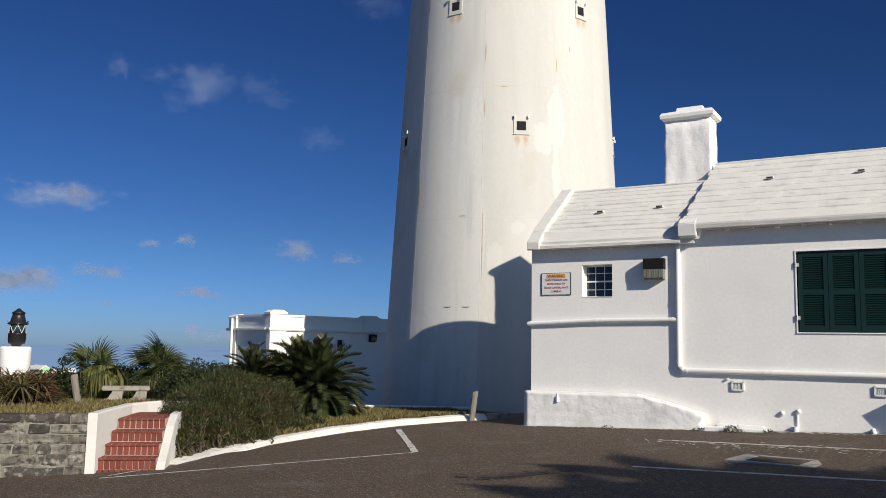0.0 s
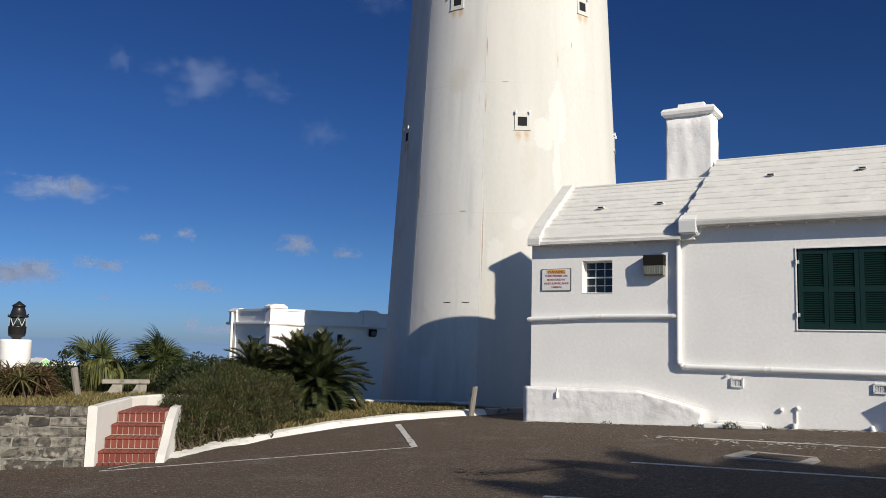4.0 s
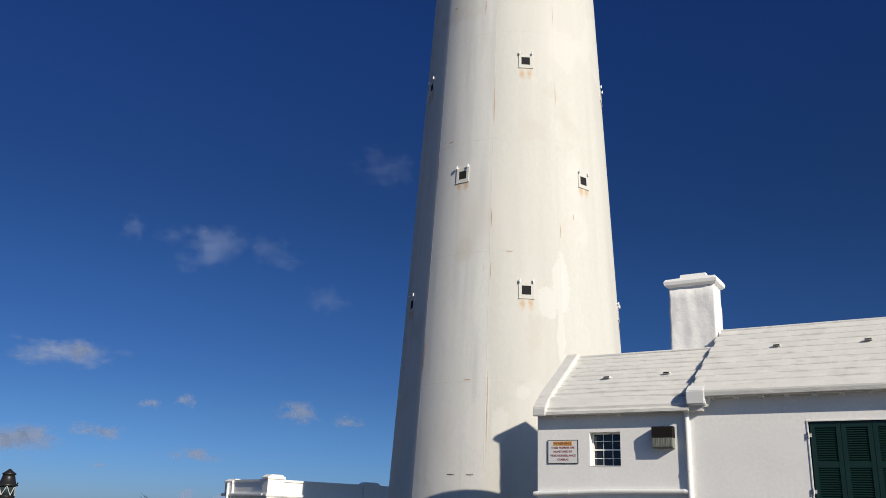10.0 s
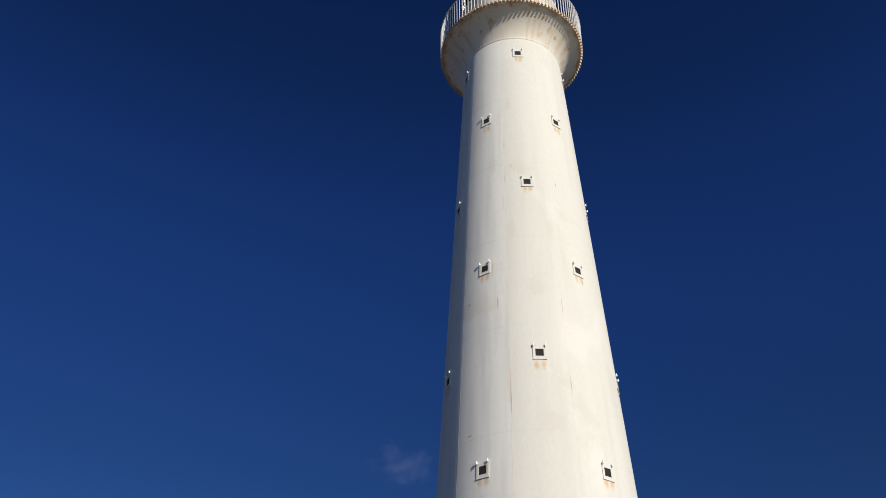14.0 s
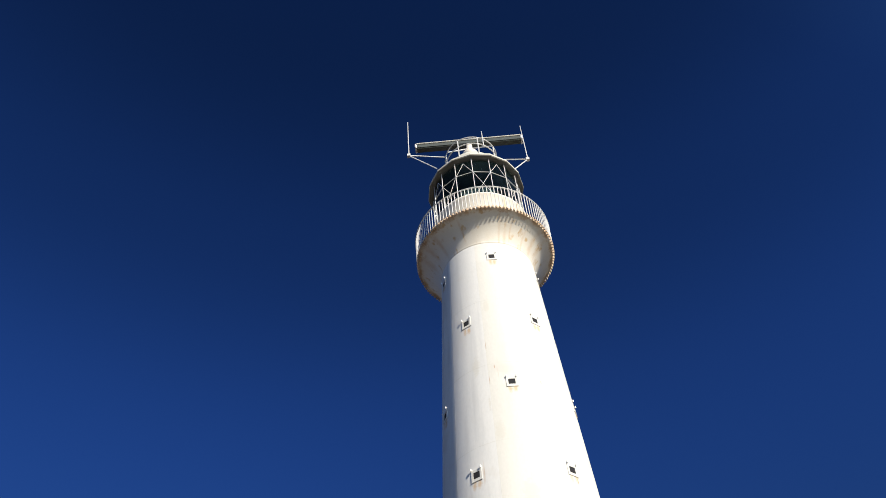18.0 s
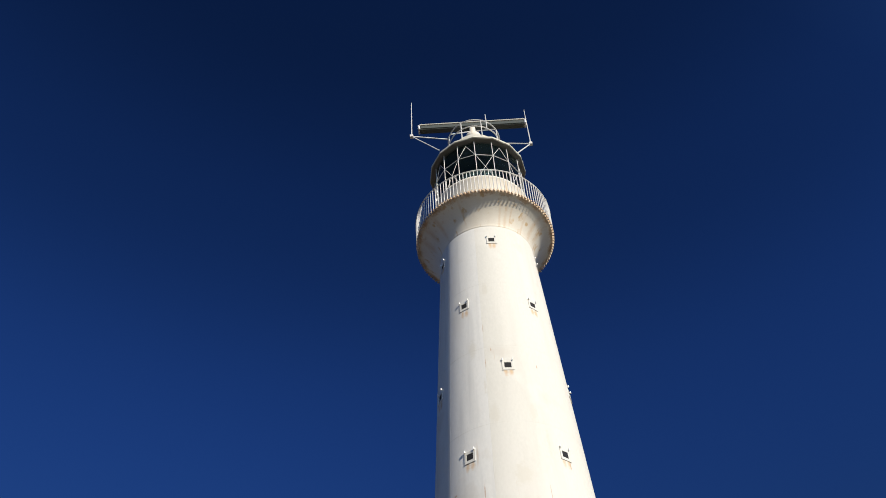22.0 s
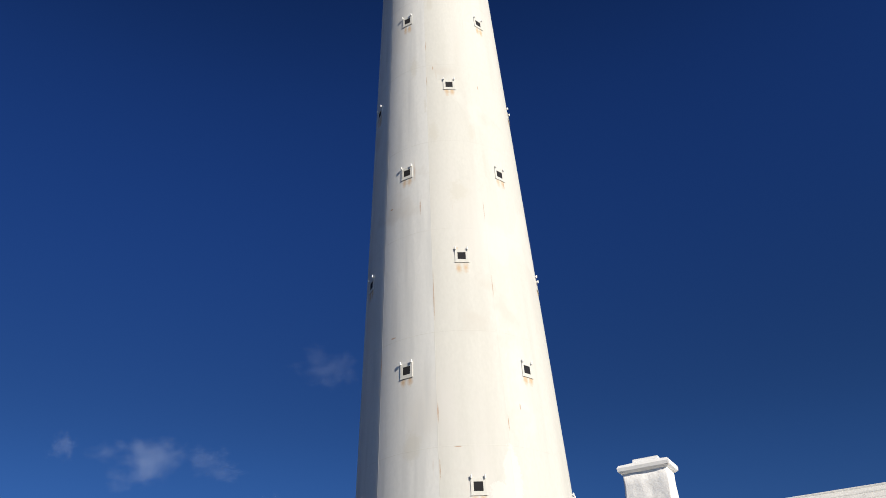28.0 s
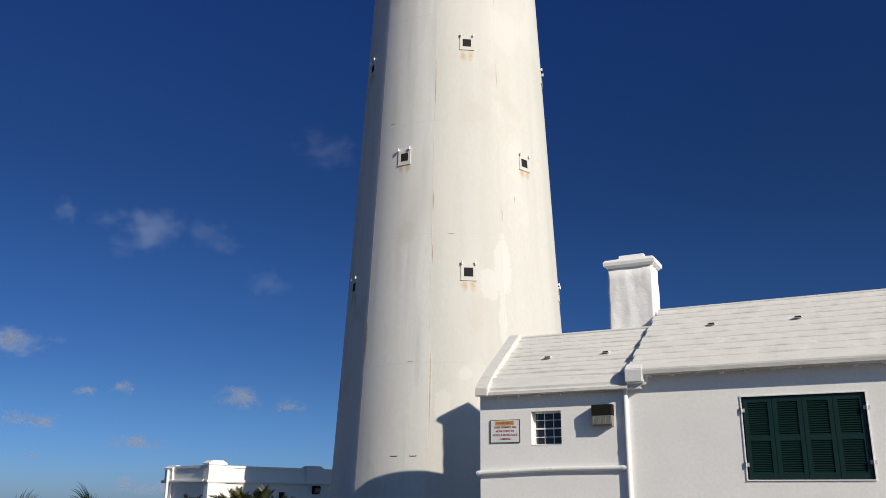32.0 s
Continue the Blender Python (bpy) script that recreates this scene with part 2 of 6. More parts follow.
def tower_material(name, base, other, run_scale, run_color, run_strength):
    """White paint on iron: broad discoloured patches, faint vertical run marks and a few rust streaks."""
    m = material(name, base, other, 0.9, 0.35, 14, 0.12, spec=0.15, wear=(0.585, 0.57, 0.535),
                 wear_amount=0.4, wear_scale=0.45, stretch=(1, 1, 0.45))
    n, l = m.node_tree.nodes, m.node_tree.links
    bsdf = n["Principled BSDF"]
    src = bsdf.inputs["Base Color"].links[0].from_socket
    co = n.new("ShaderNodeTexCoord")

    def layer(src, stretch, scale, lo, hi, color, strength, detail=5):
        mp = n.new("ShaderNodeMapping")
        mp.inputs["Scale"].default_value = stretch
        l.new(co.outputs["Object"], mp.inputs[0])
        t = n.new("ShaderNodeTexNoise")
        t.inputs["Scale"].default_value, t.inputs["Detail"].default_value = scale, detail
        l.new(mp.outputs[0], t.inputs["Vector"])
        r = n.new("ShaderNodeMapRange")
        r.inputs["From Min"].default_value, r.inputs["From Max"].default_value = lo, hi
        r.inputs["To Max"].default_value = strength
        l.new(t.outputs["Fac"], r.inputs["Value"])
        x = n.new("ShaderNodeMix")
        x.data_type = "RGBA"
        x.inputs["B"].default_value = (*color, 1)
        l.new(r.outputs[0], x.inputs["Factor"]), l.new(src, x.inputs["A"])
        return x.outputs["Result"]

    src = layer(src, (1, 1, 0.045), run_scale, 0.48, 0.70, run_color, run_strength)
    src = layer(src, (1, 1, 0.7), 0.5, 0.58, 0.62, (0.68, 0.665, 0.63), 0.22, 4)
    src = layer(src, (1, 1, 1), 0.55, 0.62, 0.70, (0.52, 0.49, 0.44), 0.5, 8)
    src = layer(src, (1, 1, 0.05), 3.4, 0.72, 0.78, (0.42, 0.25, 0.11), 0.55, 8)
    l.new(src, bsdf.inputs["Base Color"])
    return m


tower_white = tower_material("chalky_white_tower_paint", (0.608, 0.60, 0.558), (0.568, 0.56, 0.518), 1.9, (0.495, 0.485, 0.443), 0.4)
# same paint with stronger runs, lightened to make up for grazing sunlight
tower_lifted = tower_material("streaked_tower_paint_lightened", (0.663, 0.66, 0.633), (0.61, 0.61, 0.588), 3.6, (0.497, 0.50, 0.488), 0.65)


def stains(m, groups):
    """Marks in the tower's paint, each at its own bearing and height: (colour, strength, edge, raggedness, marks of (degrees, metres, half width in degrees, half height))."""
    n, l = m.node_tree.nodes, m.node_tree.links
    bsdf = n["Principled BSDF"]
    src = bsdf.inputs["Base Color"].links[0].from_socket
    co, sep, place = n.new("ShaderNodeTexCoord"), n.new("ShaderNodeSeparateXYZ"), n.new("ShaderNodeCombineXYZ")
    l.new(co.outputs["Object"], sep.inputs[0])

    def sums(op, a, b=None, c=None):
        x = n.new("ShaderNodeMath")
        x.operation = op
        for i, v in enumerate((a, b, c)):
            if isinstance(v, (int, float)):
                x.inputs[i].default_value = v
            elif v is not None:
                l.new(v, x.inputs[i])
        return x.outputs[0]

    l.new(sums("MULTIPLY", sums("ARCTAN2", sep.outputs["X"], sums("MULTIPLY", sep.outputs["Y"], -1.0)), 180 / math.pi), place.inputs[0])
    l.new(sep.outputs["Z"], place.inputs[1])
    ragged = []
    for scale, detail in ((1.6, 6), (9.0, 5)):
        t = n.new("ShaderNodeTexNoise")
        t.inputs["Scale"].default_value, t.inputs["Detail"].default_value, t.inputs["Roughness"].default_value = scale, detail, 0.65
        l.new(co.outputs["Object"], t.inputs["Vector"])
        ragged.append(sums("SUBTRACT", t.outputs["Fac"], 0.5))
    for color, strength, edge, rag, marks in groups:
        most = None
        for deg, z, w, h in marks:
            v, ln = n.new("ShaderNodeVectorMath"), n.new("ShaderNodeVectorMath")
            v.operation, ln.operation = "MULTIPLY_ADD", "LENGTH"
            l.new(place.outputs[0], v.inputs[0])
            v.inputs[1].default_value, v.inputs[2].default_value = (1 / w, 1 / h, 0), (-deg / w, -z / h, 0)
            l.new(v.outputs[0], ln.inputs[0])
            inside = sums("SUBTRACT", 1.0, ln.outputs["Value"])
            most = inside if most is None else sums("MAXIMUM", most, inside)
        most = sums("ADD", most, sums("ADD", sums("MULTIPLY", ragged[0], rag), sums("MULTIPLY", ragged[1], rag)))
        r = n.new("ShaderNodeMapRange")
        r.inputs["From Min"].default_value, r.inputs["From Max"].default_value, r.inputs["To Max"].default_value = 0.0, edge, strength
        l.new(most, r.inputs["Value"])
        x = n.new("ShaderNodeMix")
        x.data_type = "RGBA"
        x.inputs["B"].default_value = (*color, 1)
        l.new(r.outputs[0], x.inputs["Factor"]), l.new(src, x.inputs["A"])
        src = x.outputs["Result"]
    l.new(src, bsdf.inputs["Base Color"])


LIT_WINDOWS = [(d, z) for d in (-64.5, 7.2, 78.5) for z in (7.66, 15.02, 22.45, 30.10)] + [(d, z) for d in (-28.2, 42.5) for z in (11.305, 18.685, 26.21)]
PALE, GREY, RUST, ORANGE = (0.645, 0.64, 0.605), (0.525, 0.505, 0.445), (0.36, 0.20, 0.10), (0.52, 0.35, 0.19)
MARKS = [
    (PALE, 0.6, 0.12, 1.1, [(18, 7.35, 6, .45), (25, 7.9, 5, .9), (24, 6.4, 2.2, .8), (-11.5, 4.6, 2.6, 1.3), (-15, 4.0, 5, .8), (-4.5, 3.9, 4, .5), (5.5, 4.82, 3.5, .2), (-32, 6.8, 4, .7)]),
    (GREY, 0.55, 0.5, 1.6, [(-7, 20.2, 4, .5), (22, 20.2, 3, .5), (-12.5, 21.6, 1.3, .4), (30, 19.0, 1.8, .7), (-6, 26.8, 3, .4), (11, 6.5, 5, .7), (-25, 9.0, 6, .5), (9, 17.6, 7, .5), (-22, 23.6, 4, .6)]),
    (ORANGE, 0.75, 0.8, 1.3, [(d + off, z - .32 - .06 * (i % 3), w, .24) for i, (d, z) in enumerate(LIT_WINDOWS) for off, w in ((-2.0, 2.2), (2.2, 2.4))] + [(d - 2.6, z + .2, 1.0, .16) for d, z in LIT_WINDOWS[1:8:2]]),
    (RUST, 0.7, 0.5, 1.2, [(-10.8, 13.6, .30, 1.0), (-10.8, 24.5, .30, .35), (-10.8, 22.7, .26, .3), (-10.6, 9.85, .4, .35), (-10.5, 8.2, .3, .3), (-10.3, 4.4, .32, 1.3), (-46.8, 5.9, .6, .7), (-47, 11.7, .35, .5), (-18.2, 17.05, .5, .35), (25.1, 14, .25, .5),
                            (25.6, 9.5, .3, .25), (34, 10.03, .45, .12), (45.7, 18.25, .6, .22), (-5.4, 23.3, .4, .12), (32.3, 22.55, .5, .12), (25, 16.9, .25, .4), (-1.1, 8.79, 2.2, .022), (-41.6, 17.43, 1.9, .04), (-37.7, 12.52, 2.2, .04), (-20, 5.16, 2.2, .02)]),
]
stains(tower_white, MARKS)
stains(tower_lifted, MARKS)


def add_aggregate(m):
    """Stones in the asphalt: speckle of pale and dark chips, a coarse unevenness and a rough relief."""
    n, l = m.node_tree.nodes, m.node_tree.links
    bsdf = n["Principled BSDF"]
    src = bsdf.inputs["Base Color"].links[0].from_socket
    co = n.new("ShaderNodeTexCoord")

    def speck(src, scale, lo, hi, color, strength, stretch=(1, 1, 1)):
        mp = n.new("ShaderNodeMapping")
        mp.inputs["Scale"].default_value = stretch
        l.new(co.outputs["Object"], mp.inputs[0])
        t = n.new("ShaderNodeTexNoise")
        t.inputs["Scale"].default_value, t.inputs["Detail"].default_value, t.inputs["Roughness"].default_value = scale, 3, 0.7
        l.new(mp.outputs[0], t.inputs["Vector"])
        r = n.new("ShaderNodeMapRange")
        r.inputs["From Min"].default_value, r.inputs["From Max"].default_value, r.inputs["To Max"].default_value = lo, hi, strength
        l.new(t.outputs["Fac"], r.inputs["Value"])
        x = n.new("ShaderNodeMix")
        x.data_type = "RGBA"
        x.inputs["B"].default_value = (*color, 1)
        l.new(r.outputs[0], x.inputs["Factor"]), l.new(src, x.inputs["A"])
        return x.outputs["Result"]

    src = speck(src, 4.0, 0.5, 0.70, (0.042, 0.033, 0.026), 0.5)
    src = speck(src, 13.0, 0.5, 0.64, (0.032, 0.025, 0.020), 0.8)
    src = speck(src, 19.0, 0.54, 0.66, (0.17, 0.133, 0.10), 0.7)
    src = speck(src, 40.0, 0.55, 0.65, (0.22, 0.17, 0.122), 0.85)
    src = speck(src, 26.0, 0.62, 0.68, (0.34, 0.27, 0.20), 0.8)
    src = speck(src, 1.1, 0.60, 0.74, (0.05, 0.042, 0.036), 0.55, (0.35, 1.6, 1))
    l.new(src, bsdf.inputs["Base Color"])
    v = n.new("ShaderNodeTexVoronoi")
    v.inputs["Scale"].default_value = 55
    l.new(co.outputs["Object"], v.inputs["Vector"])
    b = n.new("ShaderNodeBump")
    b.inputs["Strength"].default_value, b.inputs["Distance"].default_value = 0.9, 0.012
    l.new(v.outputs["Distance"], b.inputs["Height"])
    l.new(bsdf.inputs["Normal"].links[0].from_socket, b.inputs["Normal"])
    l.new(b.outputs[0], bsdf.inputs["Normal"])


add_aggregate(asphalt)
gallery_white = material("rust_stained_white_paint", (0.69, 0.655, 0.58), (0.63, 0.585, 0.50), 0.65, 1.2, 20, 0.2, wear=(0.52, 0.38, 0.22),
                         wear_amount=0.14, wear_scale=1.6, stretch=(2.4, 2.4, 0.09))
stains(gallery_white, [
    (ORANGE, 0.55, 1.1, 1.1, [(19, 31.2, 2.0, 1.5), (25.5, 30.9, 2.6, 1.9), (31, 31.8, 1.6, .7), (-20, 31.9, 1.6, .6), (48, 31.4, 2.2, 1.0), (62, 31.8, 4, .8), (74, 31.9, 4, .7), (-48, 31.9, 3, .7), (-62, 32.0, 4, .6), (-76, 32.0, 5, .6)]),
    ((0.40, 0.25, 0.13), 0.75, 0.6, 1.6, [(d, 32.44, 9, .16) for d in range(-170, 181, 16)])])
rusty_white = material("rust_bitten_white_paint", (0.70, 0.64, 0.54), (0.48, 0.33, 0.2), 0.7, 5, 30, 0.2, wear=(0.33, 0.17, 0.07), wear_amount=0.5, wear_scale=6)

glass = bpy.data.materials.new("lantern_glass")
glass.use_nodes = True
gb = glass.node_tree.nodes["Principled BSDF"]
gb.inputs["Base Color"].default_value = (0.75, 0.85, 0.85, 1)
gb.inputs["Transmission Weight"].default_value, gb.inputs["Roughness"].default_value, gb.inputs["IOR"].default_value = 1.0, 0.03, 1.1
pane_dark = material("dim_window_glass", (0.012, 0.016, 0.022), (0.02, 0.024, 0.03), 0.06, 2, 30, 0.0, spec=0.6)


# ---- mesh helpers ----
def box(bm, lo, hi, m=None):
    """An axis-aligned box from corner to corner, moved by m."""
    vs = [bm.verts.new(Vector((x, y, z)) if m is None else m @ Vector((x, y, z)))
          for x in (lo[0], hi[0]) for y in (lo[1], hi[1]) for z in (lo[2], hi[2])]
    for q in ((0, 1, 3, 2), (4, 6, 7, 5), (0, 4, 5, 1), (2, 3, 7, 6), (0, 2, 6, 4), (1, 5, 7, 3)):
        bm.faces.new([vs[i] for i in q])
    return vs


def prism(bm, outline, depth_axis, d0, d1):
    """A closed outline in two axes drawn out along the third (0, 1 or 2)."""
    def at(p, d):
        v = list(p)
        v.insert(depth_axis, d)
        return v
    a = [bm.verts.new(at(p, d0)) for p in outline]
    b = [bm.verts.new(at(p, d1)) for p in outline]
    bm.faces.new(a), bm.faces.new(b[::-1])
    k = len(a)
    for i in range(k):
        bm.faces.new([a[i], b[i], b[(i + 1) % k], a[(i + 1) % k]])


def rod(bm, p, q, r, sides=8, r2=None):
    """A round bar from p to q."""
    p, q = Vector(p), Vector(q)
    w = (q - p).normalized()
    u = w.orthogonal().normalized()
    v = w.cross(u)
    r2 = r if r2 is None else r2
    def hoop(c, k):
        return [bm.verts.new(c + (u * math.cos(t) + v * math.sin(t)) * k) for t in (2 * math.pi * i / sides for i in range(sides))]
    a, b = hoop(p, r), hoop(q, r2)
    for i in range(sides):
        bm.faces.new([a[i], a[(i + 1) % sides], b[(i + 1) % sides], b[i]]).smooth = sides > 6
    bm.faces.new(hoop(p, r)[::-1]), bm.faces.new(hoop(q, r2))


def pipe(bm, points, r, sides=10):
    for p, q in zip(points, points[1:]):
        rod(bm, p, q, r, sides)
    for p in points[1:-1]:
        bmesh.ops.create_icosphere(bm, subdivisions=2, radius=r * 1.02, matrix=Matrix.Translation(p))


def lathe(bm, profile, sides, centre=(0, 0), smooth=True, cap=True, start=0.0):
    """A profile of (radius, height) turned round an upright axis."""
    rings = []
    for r, z in profile:
        rings.append([bm.verts.new((centre[0] + r * math.cos(start + 2 * math.pi * i / sides),
                                    centre[1] + r * math.sin(start + 2 * math.pi * i / sides), z)) for i in range(sides)])
    for a, b in zip(rings, rings[1:]):
        for i in range(sides):
            bm.faces.new([a[i], a[(i + 1) % sides], b[(i + 1) % sides], b[i]]).smooth = smooth
    if cap:
        bm.faces.new(rings[0][::-1]), bm.faces.new(rings[-1])


def ring(bm, radius, z, r, sides=64, tube=6, centre=(0, 0)):
    """A horizontal hoop of round bar."""
    rows = []
    for i in range(sides):
        t = 2 * math.pi * i / sides
        rows.append([bm.verts.new((centre[0] + (radius + r * math.cos(u)) * math.cos(t), centre[1] + (radius + r * math.cos(u)) * math.sin(t),
                                   z + r * math.sin(u))) for u in (2 * math.pi * j / tube for j in range(tube))])
    for i in range(sides):
        a, b = rows[i], rows[(i + 1) % sides]
        for j in range(tube):
            bm.faces.new([a[j], b[j], b[(j + 1) % tube], a[(j + 1) % tube]]).smooth = True


def bevel(bm, width, segments=2):
    bmesh.ops.recalc_face_normals(bm, faces=bm.faces)
    bmesh.ops.bevel(bm, geom=bm.edges[:], offset=width, segments=segments, affect="EDGES", clamp_overlap=True)


def mesh_of(name, bm, mat, fix=True):
    if fix:
        bmesh.ops.recalc_face_normals(bm, faces=bm.faces)
    me = bpy.data.meshes.new(name)
    bm.to_mesh(me)
    bm.free()
    me.materials.append(mat)
    return me


def part(name, bm, mat, parent=None, label="", m=None, fix=True):
    """Links a bmesh (or a mesh) as one object under a thing or part."""
    me = bm if isinstance(bm, bpy.types.Mesh) else mesh_of(name, bm, mat, fix)
    ob = new(name, me)
    if parent is not None:
        ob.parent = parent
    if m is not None:
        ob.matrix_basis = m
    return tagged(ob, label) if label else ob


def thing(name, m=None, label="", category="", group="", kind=""):
    ob = new(name)
    ob.empty_display_size = 0.2
    if m is not None:
        ob.matrix_world = m
    return tagged(ob, label, category, group, kind)


def solid(name, bm, mat, label="", category="", group="", kind="", m=None, fix=True):
    return tagged(part(name, bm, mat, None, "", m, fix), label, category, group, kind)


def quads(name, polys, mat):
    """A mesh of many loose small faces, quickly."""
    verts = [tuple(v) for p in polys for v in p]
    faces, k = [], 0
    for p in polys:
        faces.append(tuple(range(k, k + len(p))))
        k += len(p)
    me = bpy.data.meshes.new(name)
    me.from_pydata(verts, [], faces)
    me.materials.append(mat)
    return me


# ---- ground ----
def road_z(x, y):
    """The car park's gentle slope."""
    return 0.0456 * x + 0.0039 * y


KERB = [(-4.85, 12.31), (-4.52, 13.85), (-3.92, 15.13), (-3.18, 16.56), (-2.23, 17.74), (-1.10, 18.51), (-0.40, 18.75)]


def behind_kerb(x, y):
    """How far a place lies behind the line of kerb and house front, in metres."""
    if x < -4.85:
        return y - 12.5
    for (ax, ay), (bx, by) in zip(KERB, KERB[1:]):
        if ax <= x < bx:
            return ((y - ay) * (bx - ax) - (x - ax) * (by - ay)) / math.hypot(bx - ax, by - ay)
    return y - 18.75 + max(x, 0) * 0.50


def ground_z(x, y):
    r = math.hypot(x, y - 8)
    k = min(1, 34 / max(r, 1e-6))
    z = road_z(x * k, 8 + (y - 8) * k)
    if behind_kerb(x, y) > 1.2:
        z = min(z, -0.28 if y < 22.5 else -0.95)
    if r > 34:
        t = min(1, (r - 34) / 170)
        z -= 8.5 * t * t * (3 - 2 * t)
        t = min(1, max(0, (r - 200) / 700))
        z -= 30 * t * t * (3 - 2 * t)
    return z


def ground_sheet():
    steps = [i * 1.0 for i in range(0, 31)] + [33, 37, 42, 50, 60, 75, 95, 120, 160, 210, 300, 420, 600, 950]
    axis = [-s for s in steps[:0:-1]] + steps
    verts = [(x, y + 8, ground_z(x, y + 8)) for y in axis for x in axis]
    k = len(axis)
    faces = [(j * k + i, j * k + i + 1, (j + 1) * k + i + 1, (j + 1) * k + i) for j in range(k - 1) for i in range(k - 1)]
    me = bpy.data.meshes.new("ground")
    me.from_pydata(verts, [], faces)
    me.materials.append(asphalt)
    for p in me.polygons:
        p.use_smooth = True
    return tagged(new("ground", me), "dark worn asphalt car park sloping gently up to the house", "asphalt", kind="structure")


ground_sheet()
bm = bmesh.new()
lathe(bm, [(120, -24.2), (4900, -24.0)], 96, cap=False)
solid("water", bm, sea_mat, "sea round the hill, haze painted into its pale blue", "sea", kind="structure")


def strip(name, a, b, width, label, lift=0.004, steps=14):
    """A painted line on the road from a to b."""
    bm = bmesh.new()
    a, b = Vector(a), Vector(b)
    side = Vector((-(b - a).y, (b - a).x)).normalized() * width / 2
    prev = None
    for i in range(steps + 1):
        p = a.lerp(b, i / steps)
        row = []
        for s in (side, -side):
            q = p + s * random.uniform(0.82, 1.12)
            row.append(bm.verts.new((q.x, q.y, road_z(q.x, q.y) + lift)))
        if prev:
            bm.faces.new([prev[0], prev[1], row[1], row[0]])
        prev = row
    return solid(name, bm, line_white, label, "road marking", "parking bay lines", "structure")


strip("road_marking", (-5.29, 11.04), (-1.37, 13.12), 0.07, "thin worn white parking line on the asphalt", steps=40)
strip("road_marking", (-5.27, 11.26), (-4.80, 12.22), 0.05, "thin worn white line running to the kerb", steps=20)
strip("road_marking", (-1.33, 13.12), (-2.06, 16.80), 0.115, "patched wide white bay line on the asphalt", 0.008)
strip("road_marking", (2.50, 14.15), (9.1, 9.87), 0.10, "thin worn white parking line beside the house", steps=40)
strip("road_marking", (1.66, 11.25), (8.2, 7.51), 0.10, "worn white parking line across the shaded asphalt", steps=40)
strip("road_marking", (0.43, 8.93), (5.5, 7.11), 0.10, "worn white parking line across the shaded asphalt", steps=30)

# kerb stones along the lawn
kerb = thing("kerb", None, "white-painted kerb stones edging the lawn", "kerb", kind="structure")
for (ax, ay), (bx, by) in zip(KERB, KERB[1:]):
    ln = math.hypot(bx - ax, by - ay)
    pieces = max(1, round(ln / 1.6))
    ux, uy = (bx - ax) / ln, (by - ay) / ln
    for i in range(pieces):
        s0, s1 = ln * i / pieces - 0.01, ln * (i + 1) / pieces + 0.01
        bm = bmesh.new()
        nx, ny = -uy, ux
        wob = random.uniform(-0.006, 0.006)
        rows = []
        for s in (s0 + (s1 - s0) * q / 6 for q in range(7)):
            x, y = ax + ux * s, ay + uy * s
            z = road_z(x, y) - 0.03
            h = 0.05 + 0.09 * min(1, max(0, (y - 12.6) / 3.5)) + random.uniform(-.006, .006)
            rows.append([bm.verts.new((x + nx * (o + wob), y + ny * (o + wob), z + dz + random.uniform(-0.006, 0.006)))
                         for o, dz in ((-0.20 + random.uniform(-.03, .03), -0.1), (-0.17, 0.03), (-0.03, h * 0.9), (0.16, h), (0.18, -0.1))])
        for ra, rb in zip(rows, rows[1:]):
            for j in range(5):
                bm.faces.new([ra[j], ra[(j + 1) % 5], rb[(j + 1) % 5], rb[j]])
        bm.faces.new(rows[0]), bm.faces.new(rows[-1][::-1])
        part("kerb_stone", bm, kerb_white, kerb)

bm = bmesh.new()
prism(bm, [(0, -0.15), (0, 0.10), (0.02, 0.12), (0.16, 0.12), (0.18, 0.10), (0.18, -0.15)], 0, 0, 1.9)
part("kerb_return", bm, drain_concrete, kerb, "bare concrete kerb end in the shade", m=pose(-0.30, 18.62, 0.07, 0, 0, 38))


# lawns behind the kerb and behind the stone wall
def lawn_z(x, y):
    d = max(0.0, behind_kerb(x, y))
    t = min(1, d / 3.0)
    fall = min(1, max(0, (y - 22.0) / 1.0))       # the path round the tower lies lower
    return (road_z(x, y) + 0.02 + 0.08 * min(1, max(0, (y - 12.6) / 3.5))) * (1 - t) - 0.01 * t - 0.55 * fall * fall * (3 - 2 * fall) + 0.02 * noise.noise(Vector((x * 0.8, y * 0.8, 0)))


def garden_z(x, y):
    d = max(0.0, (y - 11.6) - (x + 5.75) * 0.21)
    t = min(1, d / 14)
    return 0.57 * (1 - t) - 0.10 * t + 0.02 * noise.noise(Vector((x * 0.7, y * 0.7, 5)))


def sheet(name, corner_rows, z_of, rows, mat, label):
    """Ground between a front line of points and a line behind it."""
    bm = bmesh.new()
    grid = []
    for (fx, fy), (tx, ty) in corner_rows:
        grid.append([])
        for j in range(rows + 1):
            x, y = fx + (tx - fx) * j / rows, fy + (ty - fy) * j / rows
            grid[-1].append(bm.verts.new((x, y, z_of(x, y))))
    for ca, cb in zip(grid, grid[1:]):
        for j in range(rows):
            bm.faces.new([ca[j], cb[j], cb[j + 1], ca[j + 1]]).smooth = True
    return solid(name, bm, mat, label, "lawn", kind="structure")


def kerb_row(i, f):
    (ax, ay), (bx, by) = KERB[i], KERB[i + 1]
    x, y = ax + (bx - ax) * f, ay + (by - ay) * f
    ln = math.hypot(bx - ax, by - ay)
    nx, ny = -(by - ay) / ln, (bx - ax) / ln
    return ((x + nx * 0.15, y + ny * 0.15), (x - 6.0, y + 18.0))


